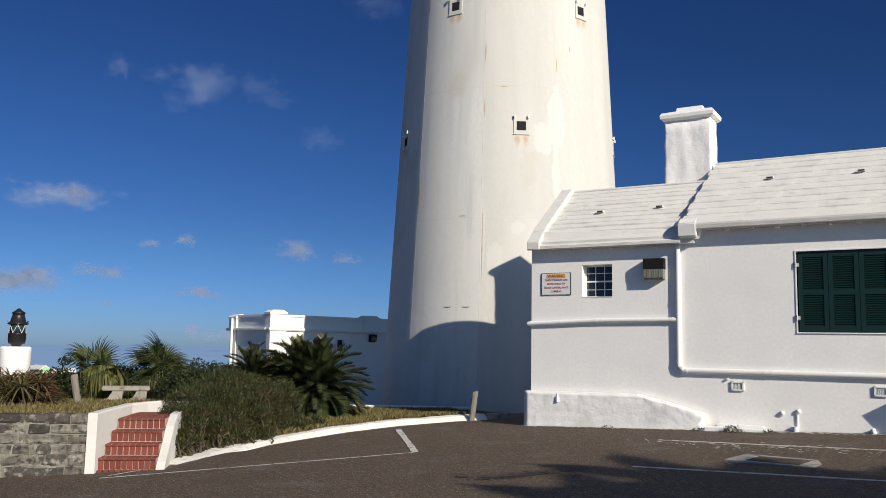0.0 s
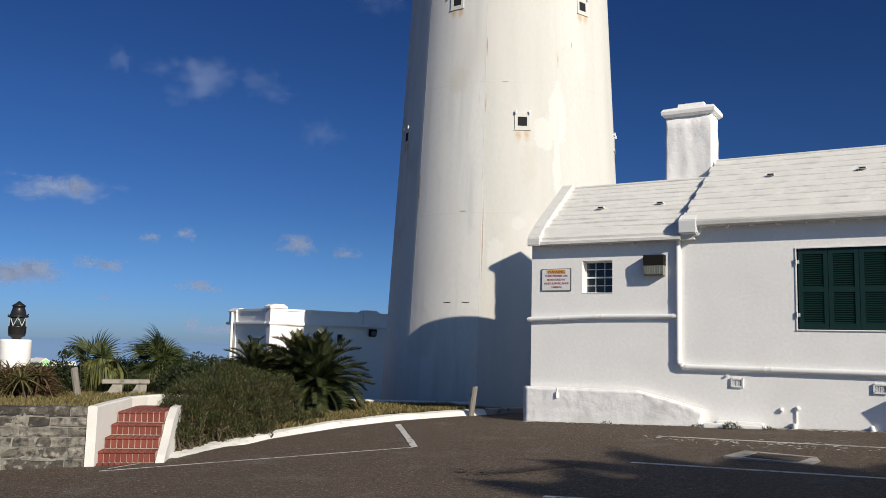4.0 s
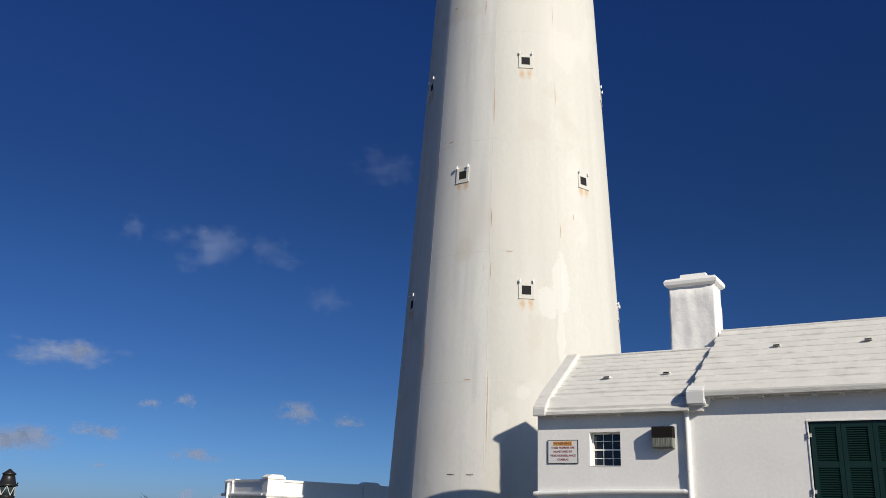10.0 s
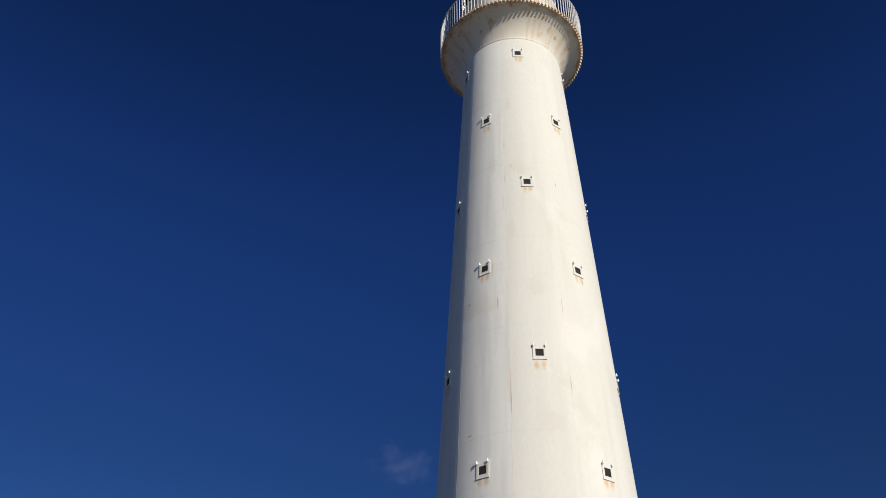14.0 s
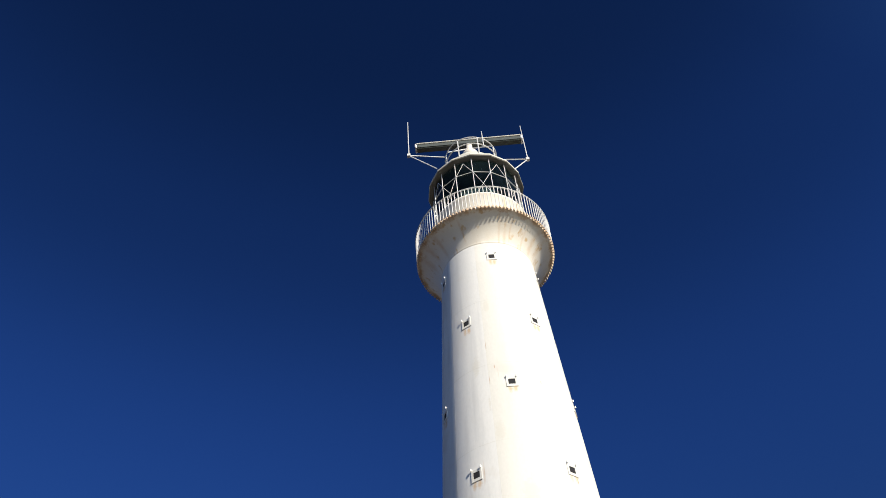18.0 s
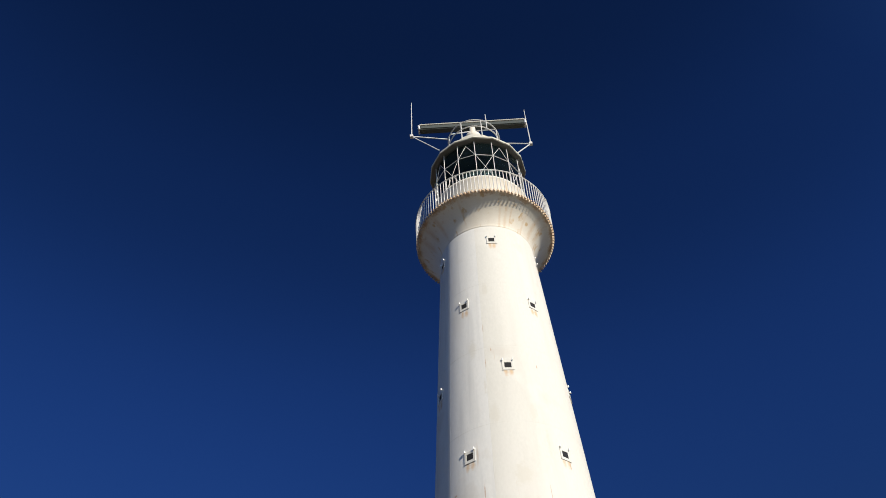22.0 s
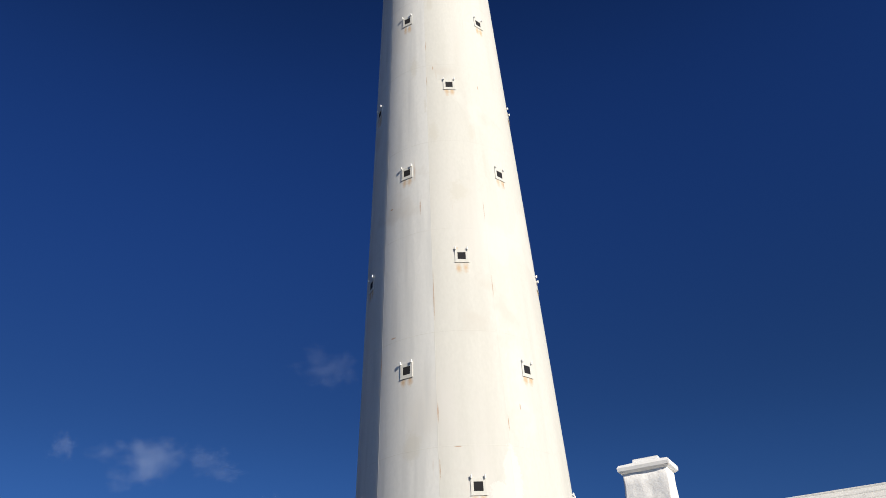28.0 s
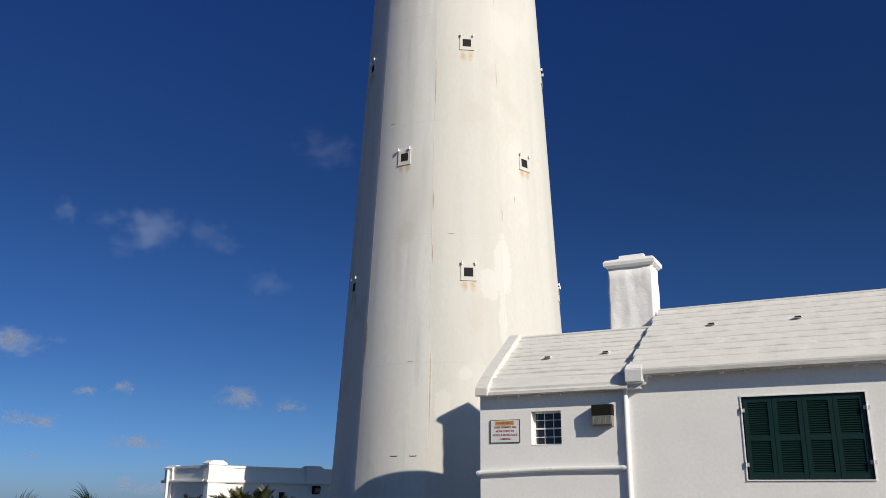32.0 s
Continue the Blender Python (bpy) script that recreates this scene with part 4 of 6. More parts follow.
for i in range(1, 3):
    bm = bmesh.new()
    x = x0 + .03 + (x1 - x0 - .06) * i / 3
    box(bm, (x - .006, 0.17, z0 + .03), (x + .006, 0.20, z1 - .03))
    part("glazing_bar", bm, trim_white, win)
for f in (0.25, 0.75):
    bm = bmesh.new()
    z = z0 + (z1 - z0) * f
    box(bm, (x0 + .03, 0.171, z - .006), (x1 - .03, 0.199, z + .006))
    part("glazing_bar", bm, trim_white, win)
for i in range(3):
    for f in range(4):
        bm = bmesh.new()
        a, b = x0 + .03 + (x1 - x0 - .06) * i / 3, x0 + .03 + (x1 - x0 - .06) * (i + 1) / 3
        c, d = z0 + .03 + (z1 - z0 - .06) * f / 4, z0 + .03 + (z1 - z0 - .06) * (f + 1) / 4
        box(bm, (a, 0.182, c), (b, 0.188, d))
        part("pane", bm, pane_dark, win)
bm = bmesh.new()
box(bm, (x0 + .001, -0.006, z0 + .0005), (x1 - .001, 0.15, z0 + 0.012))
part("window_sill", bm, trim_white, win)
# near-black sheet stands in for the unlit room behind the panes
bm = bmesh.new()
box(bm, (x0 - .1, 0.46, z0 - .1), (x1 + .1, 0.48, z1 + .1))
part("blind", bm, dark_void, win)

# louvred shutters
x0, x1, z0, z1 = BW
bm = bmesh.new()
box(bm, (x0 + 0.002, 0.12, z0 + .002), (x1 - 0.002, 0.2, z1 - .002))
part("window_backing", bm, shutter_green, house)
slat_me = None
for k in range(4):
    a = x0 + 0.025 + (x1 - x0 - 0.05) * k / 4 + 0.004
    b = x0 + 0.025 + (x1 - x0 - 0.05) * (k + 1) / 4 - 0.004
    bm = bmesh.new()
    zm = z0 + (z1 - z0) * 0.49
    for lo, hi in (((a, .02, z0 + .008), (a + .07, .06, z1 - .012)), ((b - .07, .02, z0 + .008), (b, .06, z1 - .012)), ((a + .07, .022, z0 + .008), (b - .07, .058, z0 + .11)),
                   ((a + .07, .022, z1 - .10), (b - .07, .058, z1 - .012)), ((a + .07, .022, zm - .045), (b - .07, .058, zm + .045))):
        box(bm, lo, hi)
    sh = part("shutter", bm, shutter_green, house, "dark green louvred shutter")
    if slat_me is None:
        bm = bmesh.new()
        prism(bm, [(-0.016, -0.015), (-0.010, -0.02), (0.018, 0.014), (0.012, 0.019)], 0, .071, b - .071 - a)
        slat_me = mesh_of("slat", bm, shutter_green)
    for lo, hi in ((z0 + .11, zm - .045), (zm + .045, z1 - .10)):
        cnt = int((hi - lo) / 0.036)
        for i in range(cnt):
            part("slat", slat_me, None, sh, m=pose(a, 0.04, lo + (hi - lo) * (i + 0.5) / cnt))
for x, z in ((x0, z0 + .25), (x0, z1 - .23), (x1, z0 + .27), (x1, z1 - .25)):
    bm = bmesh.new()
    box(bm, (x - 0.05, -0.012, z - 0.03), (x + 0.05, 0.0, z + 0.03))
    rod(bm, (x, -0.02, z - 0.05), (x, -0.02, z + 0.05), 0.013, 8)
    part("hinge", bm, galvanised, house, "pale metal shutter hinge")
bm = bmesh.new()
box(bm, (x0 - 0.014, -0.022, z0 - 0.022), (x1 + 0.014, 0.05, z0 + 0.0))
bevel(bm, 0.008, 1)
part("window_sill", bm, plaster, house)
for a, b in ((x0 - 0.014, x0 + .004), (x1 - .004, x1 + 0.014)):
    bm = bmesh.new()
    box(bm, (a, -0.012, z0), (b, 0.03, z1 + 0.0))
    part("window_surround", bm, trim_white, house)
bm = bmesh.new()
box(bm, (x0 - 0.014, -0.014, z1 + 0.0), (x1 + 0.014, 0.03, z1 + 0.018))
part("window_surround", bm, trim_white, house)

# vent blocks, knobs and pipe stubs low on the wall
for x in (3.97, 6.22, 8.5):
    z = 1.01
    bm = bmesh.new()
    for lo, hi in (((x, -.03, z - .08), (x + .21, .005, z - .055)), ((x, -.03, z + .055), (x + .21, .005, z + .08)), ((x, -.03, z - .08), (x + .025, .005, z + .08)), ((x + .185, -.03, z - .08), (x + .21, .005, z + .08))):
        box(bm, lo, hi)
    vent = part("wall_vent", bm, trim_white, house, "white air brick with a grille")
    for i in range(6):
        bm = bmesh.new()
        box(bm, (x + .035 + i * .025, -.018, z - .055), (x + .045 + i * .025, .006, z + .055))
        part("grille_bar", bm, trim_white, vent)
for x, z in ((4.80, 0.585), (5.06, 0.625)):
    bm = bmesh.new()
    bmesh.ops.create_icosphere(bm, subdivisions=2, radius=0.04, matrix=Matrix.Translation((x, -0.012, z)))
    rod(bm, (x, 0.01, z - .01), (x, -0.03, z - .01), 0.04, 10)
    for f in bm.faces:
        f.smooth = True
    part("pipe_cap", bm, trim_white, house)
bm = bmesh.new()
rod(bm, (5.01, -0.03, 0.15), (5.01, -0.03, 0.37), 0.05, 12)
rod(bm, (5.04, -0.004, 0.37), (5.04, -0.004, 0.60), 0.022, 10)
part("pipe_stub", bm, trim_white, house)
bm = bmesh.new()
rod(bm, (6.24, -0.10, 0.22), (6.18, -0.03, 0.40), 0.04, 10)
part("pipe_stub", bm, trim_white, house)
bm = bmesh.new()
rod(bm, (0.71, -0.15, 0.58), (0.71, -0.15, 0.69), 0.026, 10)
rod(bm, (0.71, -0.14, 0.68), (0.71, -0.14, 0.76), 0.012, 8)
part("tap", bm, plaster, house, "small whitewashed tap on the plinth")
bm = bmesh.new()
rod(bm, (3.905, 0.0, 1.128), (3.905, -0.04, 1.128), 0.02, 8)
part("wall_stud", bm, trim_white, house)

# warning sign
sign = thing("warning_sign", HOUSE_M @ pose(0.621, -0.012, 2.89), "white warning sign with orange band and red writing on the wall", "sign")
bm = bmesh.new()
box(bm, (-0.31, -0.004, -0.215), (0.31, 0.010, 0.215))
part("board", bm, sign_white, sign)
bm = bmesh.new()
for lo, hi in (((-.315, -.007, -.22), (-.305, .008, .22)), ((.305, -.007, -.22), (.315, .008, .22)), ((-.305, -.007, -.22), (.305, .008, -.212)), ((-.305, -.007, .212), (.305, .008, .22))):
    box(bm, lo, hi)
part("border", bm, lamp_body, sign, "dark thin border")
bm = bmesh.new()
box(bm, (-0.20, -0.008, 0.115), (0.20, -0.004, 0.195))
part("band", bm, sign_orange, sign, "orange band")


def lettering(text, size, x, y, z, mat, parent):
    cu = bpy.data.curves.new("lettering", "FONT")
    cu.body, cu.size, cu.align_x, cu.align_y, cu.extrude, cu.offset = text, size, "CENTER", "CENTER", 0.0008, 0.0012
    tmp = bpy.data.objects.new("lettering", cu)
    me = bpy.data.meshes.new_from_object(tmp)
    bpy.data.objects.remove(tmp)
    me.materials.append(mat)
    ob = part("lettering", me, mat, parent)
    ob.matrix_basis = pose(x, y, z, 90)
    return ob


lettering("WARNING", 0.075, 0, -0.0095, 0.155, sign_red, sign)
for i, line in enumerate(("THESE PREMISES ARE", "MONITORED BY", "VIDEO SURVEILLANCE", "CAMERAS")):
    lettering(line, 0.053, 0, -0.0055, 0.075 - i * 0.075, sign_red, sign)

# wall lamp
lamp = thing("wall_lamp", HOUSE_M @ pose(2.63, 0, 3.115), "square bronze wall lamp with a ribbed greenish lens", "lamp")
bm = bmesh.new()
prism(bm, [(0.0, 0.0), (-0.172, 0.0), (-0.172, 0.18), (-0.15, 0.20), (0.0, 0.20)], 0, -0.19, 0.19)
part("housing", bm, lamp_body, lamp)
bm = bmesh.new()
prism(bm, [(0.0, -0.19), (-0.145, -0.19), (-0.163, -0.165), (-0.167, -0.004), (0.0, -0.004)], 0, -0.183, 0.183)
part("lens", bm, lamp_lens, lamp, "ribbed greenish lens")
for i in range(8):
    bm = bmesh.new()
    x = -0.16 + i * 0.0457
    rod(bm, (x, -0.163, -0.16), (x, -0.166, -0.012), 0.005, 5)
    part("rib", bm, lamp_lens, lamp)

# drain in the asphalt
dx, dy = 3.56, 11.50
DR = Matrix(((0.80, 0.60, 0, dx), (-0.60, 0.80, 0, dy), (0.0341, 0.0305, 1, road_z(dx, dy)), (0, 0, 0, 1)))
drain = thing("drain", DR, "iron drain grating in a worn concrete frame flush with the asphalt", "drain")
bm = bmesh.new()
for lo, hi in (((-.565, -.36, -.05), (.565, -.27, .012)), ((-.565, .27, -.05), (.565, .36, .012)), ((-.565, -.27, -.05), (-.35, .27, .012)), ((.35, -.27, -.05), (.565, .27, .012))):
    box(bm, lo, hi)
part("concrete_frame", bm, drain_concrete, drain)
# near-black plate stands in for the darkness below the grating
bm = bmesh.new()
box(bm, (-.35, -.27, -.05), (.35, .27, -.02))
part("pit", bm, dark_void, drain)
for i in range(15):
    bm = bmesh.new()
    x = -.345 + i * .049
    box(bm, (x - .014, -.269, -.04), (x + .014, .269, .006))
    part("grate_bar", bm, drain_iron, drain)

# ---- the lighthouse ----
TY, SEAM = 26.0, 25.0                      # axis, and the bearing of one plate seam
TOWER_M = pose(0, TY, 0)
SHADE_K = 0.0482


def shell_r(z):
    return 3.588 - SHADE_K * (z - 1.6)


def bearing(deg):
    """A level direction from the axis: 0 looks back to the car park, positive turns to the right."""
    return Vector((math.sin(radians(deg)), -math.cos(radians(deg)), 0))


tower = thing("lighthouse", TOWER_M, "tall white iron-plated lighthouse tower, chalky paint with rust runs", "lighthouse")


def plate_r(deg, z, mix=0.075):
    """Slightly flattened plates between ten upright seams."""
    mix *= 1 - 0.8 * min(1, max(0, (z - 8) / 14))      # rounder higher up
    phi = radians((deg - SEAM + 18) % 36 - 18)     # from the nearest seam
    off = radians(18) - abs(phi)                    # from the middle of the plate
    flat = math.cos(radians(18)) / math.cos(off) / (0.5 * (1 + math.cos(radians(18))))
    return shell_r(z) * ((1 - mix) + mix * flat)


WINDOWS = [(d, z) for d in (-64.5, 7.2, 78.5, 151, -137) for z in (7.66, 15.02, 22.45, 30.10)] + [(d, z) for d in (-28.2, 42.5, 115, -173, -101) for z in (11.305, 18.685, 26.21)]
rows_z = [-1.2, -0.6, -0.2] + [-0.2 + i * 0.6 for i in range(1, 54)]
cols = [SEAM + 36 * k + o for k in range(10) for o in (0, 1.2, 4.5, 8, 12, 16, 20, 24, 28, 31.5, 34.8)]
bm = bmesh.new()
grid = [[bm.verts.new(bearing(d) * plate_r(d, z) + Vector((0, 0, z))) for d in cols] for z in rows_z]
for ra, rb in zip(grid, grid[1:]):
    for i in range(len(cols)):
        bm.faces.new([ra[i], ra[(i + 1) % len(cols)], rb[(i + 1) % len(cols)], rb[i]]).smooth = True
seam_lines = [i for i, d in enumerate(cols) if i % 11 == 0]
for i in seam_lines:
    for ra, rb in zip(grid, grid[1:]):
        e = bm.edges.get((ra[i], rb[i]))
        if e and ra[i].co.z < 16:
            e.smooth = False
for f in bm.faces:                         # two plates: run-streaked paint, its colour lightened to offset the sun's grazing angle
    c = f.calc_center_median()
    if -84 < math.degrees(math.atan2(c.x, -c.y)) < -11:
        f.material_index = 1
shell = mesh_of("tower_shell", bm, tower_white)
shell.materials.append(tower_lifted)
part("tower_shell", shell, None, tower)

# upright seams and level joints of the plates
for k in range(10):
    bm = bmesh.new()
    d = SEAM + 36 * k
    prev = None
    for z in rows_z[2:]:
        c = bearing(d) * (plate_r(d, z) + 0.001) + Vector((0, 0, z))
        t = bearing(d + 90)
        w = 0.035 + 0.010 * noise.noise(Vector((k * 3, 0, z * 1.3)))
        row = [bm.verts.new(c - t * w - bearing(d) * 0.006), bm.verts.new(c + bearing(d) * (0.001 + 0.002 * noise.noise(Vector((k, 5, z * 2))))), bm.verts.new(c + t * w - bearing(d) * 0.006)]
        if prev:
            bm.faces.new([prev[0], prev[1], row[1], row[0]]), bm.faces.new([prev[1], prev[2], row[2], row[1]])
        prev = row
    part("plate_seam", bm, tower_white, tower, fix=False)
for z in (5.12, 8.82, 12.38, 16.1, 19.8, 23.5, 27.2):
    bm = bmesh.new()
    prev = first = None
    for d in cols:
        r = plate_r(d, z)
        row = [bm.verts.new(bearing(d) * (r - 0.01) + Vector((0, 0, z - .035))), bm.verts.new(bearing(d) * (r + 0.0025) + Vector((0, 0, z))), bm.verts.new(bearing(d) * (r - 0.01) + Vector((0, 0, z + .035)))]
        if prev:
            bm.faces.new([prev[0], row[0], row[1], prev[1]]), bm.faces.new([prev[1], row[1], row[2], prev[2]])
        prev = row
        first = first or row
    bm.faces.new([prev[0], first[0], first[1], prev[1]]), bm.faces.new([prev[1], first[1], first[2], prev[2]])
    part("plate_joint", bm, tower_white, tower)

# dark chips in the paint where a level joint shows through
for d0, d1 in ((-27.8, -24.2), (-18.8, -15.4)):
    bm = bmesh.new()
    low = [bm.verts.new(bearing(d) * (plate_r(d, 2.67) + .003) + Vector((0, 0, 2.67 - .012 * max(0, math.sin(math.pi * (d - d0) / (d1 - d0))) ** .5 - .003 * (i % 2)))) for i, d in enumerate(d0 + (d1 - d0) * k / 8 for k in range(9))]
    high = [bm.verts.new(bearing(d) * (plate_r(d, 2.67) + .003) + Vector((0, 0, 2.675 + .006 * ((i * 5) % 3)))) for i, d in enumerate(d0 + (d1 - d0) * k / 8 for k in range(9))]
    for i in range(8):
        bm.faces.new([low[i], low[i + 1], high[i + 1], high[i]])
    part("paint_chip", bm, chip_dark, tower, "dark chipped paint", fix=False)

# little windows in raised frames with pintles; near-black plates paint their shaded depth
bm = bmesh.new()
W = 0.13
for lo, hi in (((-.21, -.014, -.23), (-W, .06, .235)), ((W, -.014, -.23), (.21, .06, .235)), ((-W, -.014, -.23), (W, .06, -W)), ((-.225, -.020, -.25), (.225, .05, -.23))):
    box(bm, lo, hi)
frame_me = mesh_of("window_frame", bm, tower_white)
bm = bmesh.new()
box(bm, (-W, -.004, -W), (W, .06, W))
dark_plate_me = mesh_of("window_recess", bm, dark_void)
bm = bmesh.new()
box(bm, (-W, -.014, W), (W, .06, .235))
lintel_me = mesh_of("lintel", bm, tower_white)
bm = bmesh.new()
rod(bm, (0, 0.02, 0), (0, -0.07, 0), 0.02, 8)
rod(bm, (0, -0.055, -0.05), (0, -0.055, 0.045), 0.022, 8)
pin_me = mesh_of("pintle", bm, trim_white)
for deg, z in WINDOWS:
    out = bearing(deg)
    m = Matrix.Translation(out * (plate_r(deg, z) + 0.0) + Vector((0, 0, z))) @ Matrix.Rotation(radians(deg), 4, "Z") @ Matrix.Rotation(-math.atan(SHADE_K), 4, "X")
    win = part("window", frame_me, None, tower, "small square window in a raised white frame", m=m)
    part("window_recess", dark_plate_me, None, win)
    part("lintel", lintel_me, None, win)
    for sx in (-1, 1):
        part("pintle", pin_me, None, win, m=pose(sx * .19, 0, .255))


# base ring
bm = bmesh.new()
lathe(bm, [(3.55, -1.2), (3.98, -1.2), (3.98, -0.50), (3.95, -0.48), (3.55, -0.47)], 96)
part("base_ring", bm, kerb_white, tower, "low white ring round the foot of the tower")

edging = solid("path_edging", bmesh.new(), kerb_white, "low white edging of the path at the foot of the tower", "edging", kind="structure")
for i in range(5):
    bm = bmesh.new()
    box(bm, (-5.6 + i * .98, 21.72 + i * .045, -.25), (-4.64 + i * .98, 21.95 + i * .045, .085))
    bevel(bm, .02, 1)
    part("edging_stone", bm, kerb_white, edging)

# gallery: cove, deck, railing
NECK_Z, DECK_Z = 31.2, 32.36
neck = shell_r(NECK_Z) + 0.004


def cove_r(z):
    """Radius of the flare under the gallery."""
    t = min(1.0, max(0.0, (z - NECK_Z) / (DECK_Z - NECK_Z)))
    return neck + 0.93 * (0.40 * t + 0.48 * t ** 2 + 0.12 * t ** 5)


prof = [(neck - .01, NECK_Z - .09), (neck + .006, NECK_Z - .08), (neck + .012, NECK_Z)] + [(cove_r(z) + .012, z) for z in (NECK_Z + (DECK_Z - NECK_Z) * i / 18 for i in range(1, 19))]
prof += [(3.14, DECK_Z + .005), (3.19, DECK_Z + .01), (3.20, DECK_Z + .06), (3.20, DECK_Z + .17), (3.13, DECK_Z + .2), (2.2, DECK_Z + .22)]
bm = bmesh.new()
lathe(bm, prof, 96, cap=False)
part("gallery", bm, gallery_white, tower, "rust-stained flaring gallery")
N_BAL = 120
bm = bmesh.new()
rod(bm, (0, -3.26, DECK_Z + .02), (0, -3.28, 33.93), 0.021, 6)
rod(bm, (0, -3.12, DECK_Z + .14), (0, -3.26, DECK_Z + .03), 0.022, 6)
bal_me = mesh_of("baluster", bm, galvanised)
bm = bmesh.new()
box(bm, (-.032, -3.285, DECK_Z - .01), (.032, -3.18, DECK_Z + .11))
foot_me = mesh_of("baluster_foot", bm, rusty_white)
railing = part("railing", bmesh.new(), galvanised, tower, "pale grey gallery railing with rusty feet")
for i in range(N_BAL):
    m = Matrix.Rotation(math.tau * i / N_BAL, 4, "Z")
    part("baluster", bal_me, None, railing, m=m)
    part("baluster_foot", foot_me, None, railing, m=m)
for z, r in ((33.93, 0.035),):
    bm = bmesh.new()
    ring(bm, 3.28, z, r, 96)
    part("rail", bm, galvanised, railing)

# lantern room
SIDES = 16
bm = bmesh.new()
lathe(bm, [(2.34, 32.5), (2.34, 34.60), (2.40, 34.64), (2.40, 34.74), (2.2, 34.77)], 64, cap=False)
part("lantern_wall", bm, gallery_white, tower, "white wall under the lantern glass")
lantern = part("lantern", bmesh.new(), trim_white, tower, "many-sided glazed lantern with crossed bars")
lr, lz0, lz1 = 2.28, 34.74, 37.92
corner = lambda k, r, z: Vector((r * math.sin(math.tau * k / SIDES), -r * math.cos(math.tau * k / SIDES), z))
for k in range(SIDES):
    bm = bmesh.new()
    rod(bm, corner(k, lr, lz0), corner(k, lr, lz1), 0.020, 6)
    part("mullion", bm, galvanised, lantern)
    zm = 36.72
    bm = bmesh.new()
    rod(bm, corner(k, lr, zm), corner(k + 1, lr, zm), 0.018, 6)
    rod(bm, corner(k, lr, lz0 + .05), corner(k + 1, lr, lz0 + .05), 0.04, 6)
    if k % 2 == 0:
        rod(bm, corner(k, lr, zm), corner(k + 1, lr, lz0), 0.012, 6), rod(bm, corner(k, lr, lz0), corner(k + 1, lr, zm), 0.012, 6)
    else:
        rod(bm, corner(k, lr, zm), corner(k + .5, lr * .981, lz1 - .25), 0.012, 6), rod(bm, corner(k + .5, lr * .981, lz1 - .25), corner(k + 1, lr, zm), 0.012, 6)
    part("glazing_bar", bm, galvanised, lantern)
    a, b = corner(k, lr - .02, lz0), corner(k + 1, lr - .02, lz0)
    bm = bmesh.new()
    n_in = ((a + b) / 2).normalized()
    n_in.z = 0
    q = [a, b, corner(k + 1, lr - .02, lz1), corner(k, lr - .02, lz1)]
    q = [Vector(v) for v in q]
    vs = [bm.verts.new(v) for v in q] + [bm.verts.new(v - n_in * 0.012) for v in q]
    for fc in ((0, 1, 2, 3), (7, 6, 5, 4), (0, 4, 5, 1), (1, 5, 6, 2), (2, 6, 7, 3), (3, 7, 4, 0)):
        bm.faces.new([vs[i] for i in fc])
    part("pane", bm, glass, lantern).visible_shadow = False
# lens and curtain inside
bm = bmesh.new()
lathe(bm, [(0.5, 34.85), (1.1, 35.1), (1.38, 35.6), (1.42, 36.2), (1.36, 36.8), (1.0, 37.3), (0.3, 37.6)], 24)
part("lens", bm, dim_lens, lantern, "great glass lens")
bm = bmesh.new()
lathe(bm, [(0.1, 37.83), (2.2, 37.83)], 32, cap=False)
part("lantern_ceiling", bm, dim_lens, lantern)
# near-black floor stands in for the lantern's unlit inside
bm = bmesh.new()
lathe(bm, [(0.1, 34.79), (2.2, 34.79)], 32, cap=False)
part("lantern_floor", bm, dark_void, lantern)
# roof
st = -math.pi / 2
bm = bmesh.new()
lathe(bm, [(2.49, 37.94), (2.53, 37.95), (2.53, 38.06), (2.46, 38.10), (1.95, 38.9), (1.40, 39.8)], SIDES, smooth=False, start=st)
part("lantern_roof", bm, roof_cream, tower, "pale grey many-sided lantern roof")
# shade under the eave is put into the soffit's grey
bm = bmesh.new()
lathe(bm, [(2.0, 37.90), (2.0, 37.925), (2.5, 37.935), (2.5, 37.91)], SIDES, smooth=False, start=st)
part("soffit", bm, soffit_shade, tower, "soffit under the lantern roof, coloured dark for its shade")
bm = bmesh.new()
lathe(bm, [(1.42, 39.6), (1.40, 39.9), (1.28, 40.16), (1.0, 40.36), (0.6, 40.46), (0.2, 40.5)], 40)
part("dome", bm, roof_cream, tower, "low cream dome on the lantern roof")
guard = part("guard_rail", bmesh.new(), galvanised, tower, "round two-bar guard rail on the roof")
for z in (40.72, 41.36):
    bm = bmesh.new()
    ring(bm, 1.42, z, 0.035, 64)
    part("rail", bm, galvanised, guard)
for k in range(8):
    bm = bmesh.new()
    d = bearing(k * 45 + 20)
    rod(bm, d * 1.42 + Vector((0, 0, 39.6)), d * 1.42 + Vector((0, 0, 41.36)), 0.03, 6)
    part("post", bm, galvanised, guard)

# radar on its pedestal
radar = thing("radar", TOWER_M, "grey rotating radar scanner on a white pedestal above the lantern", "radar")
bm = bmesh.new()
lathe(bm, [(0.30, 40.42), (0.25, 40.6), (0.20, 41.0), (0.22, 41.2), (0.42, 41.62), (0.44, 41.80), (0.38, 41.85), (0.2, 41.9), (0.16, 42.80)], 32)
part("pedestal", bm, gallery_white, radar)
for k in range(3):
    bm = bmesh.new()
    d = bearing(60 + 120 * k)
    rod(bm, d * 1.40 + Vector((0, 0, 41.3)), d * 0.2 + Vector((0, 0, 42.3)), 0.035, 6)
    part("strut", bm, galvanised, radar)
bm = bmesh.new()
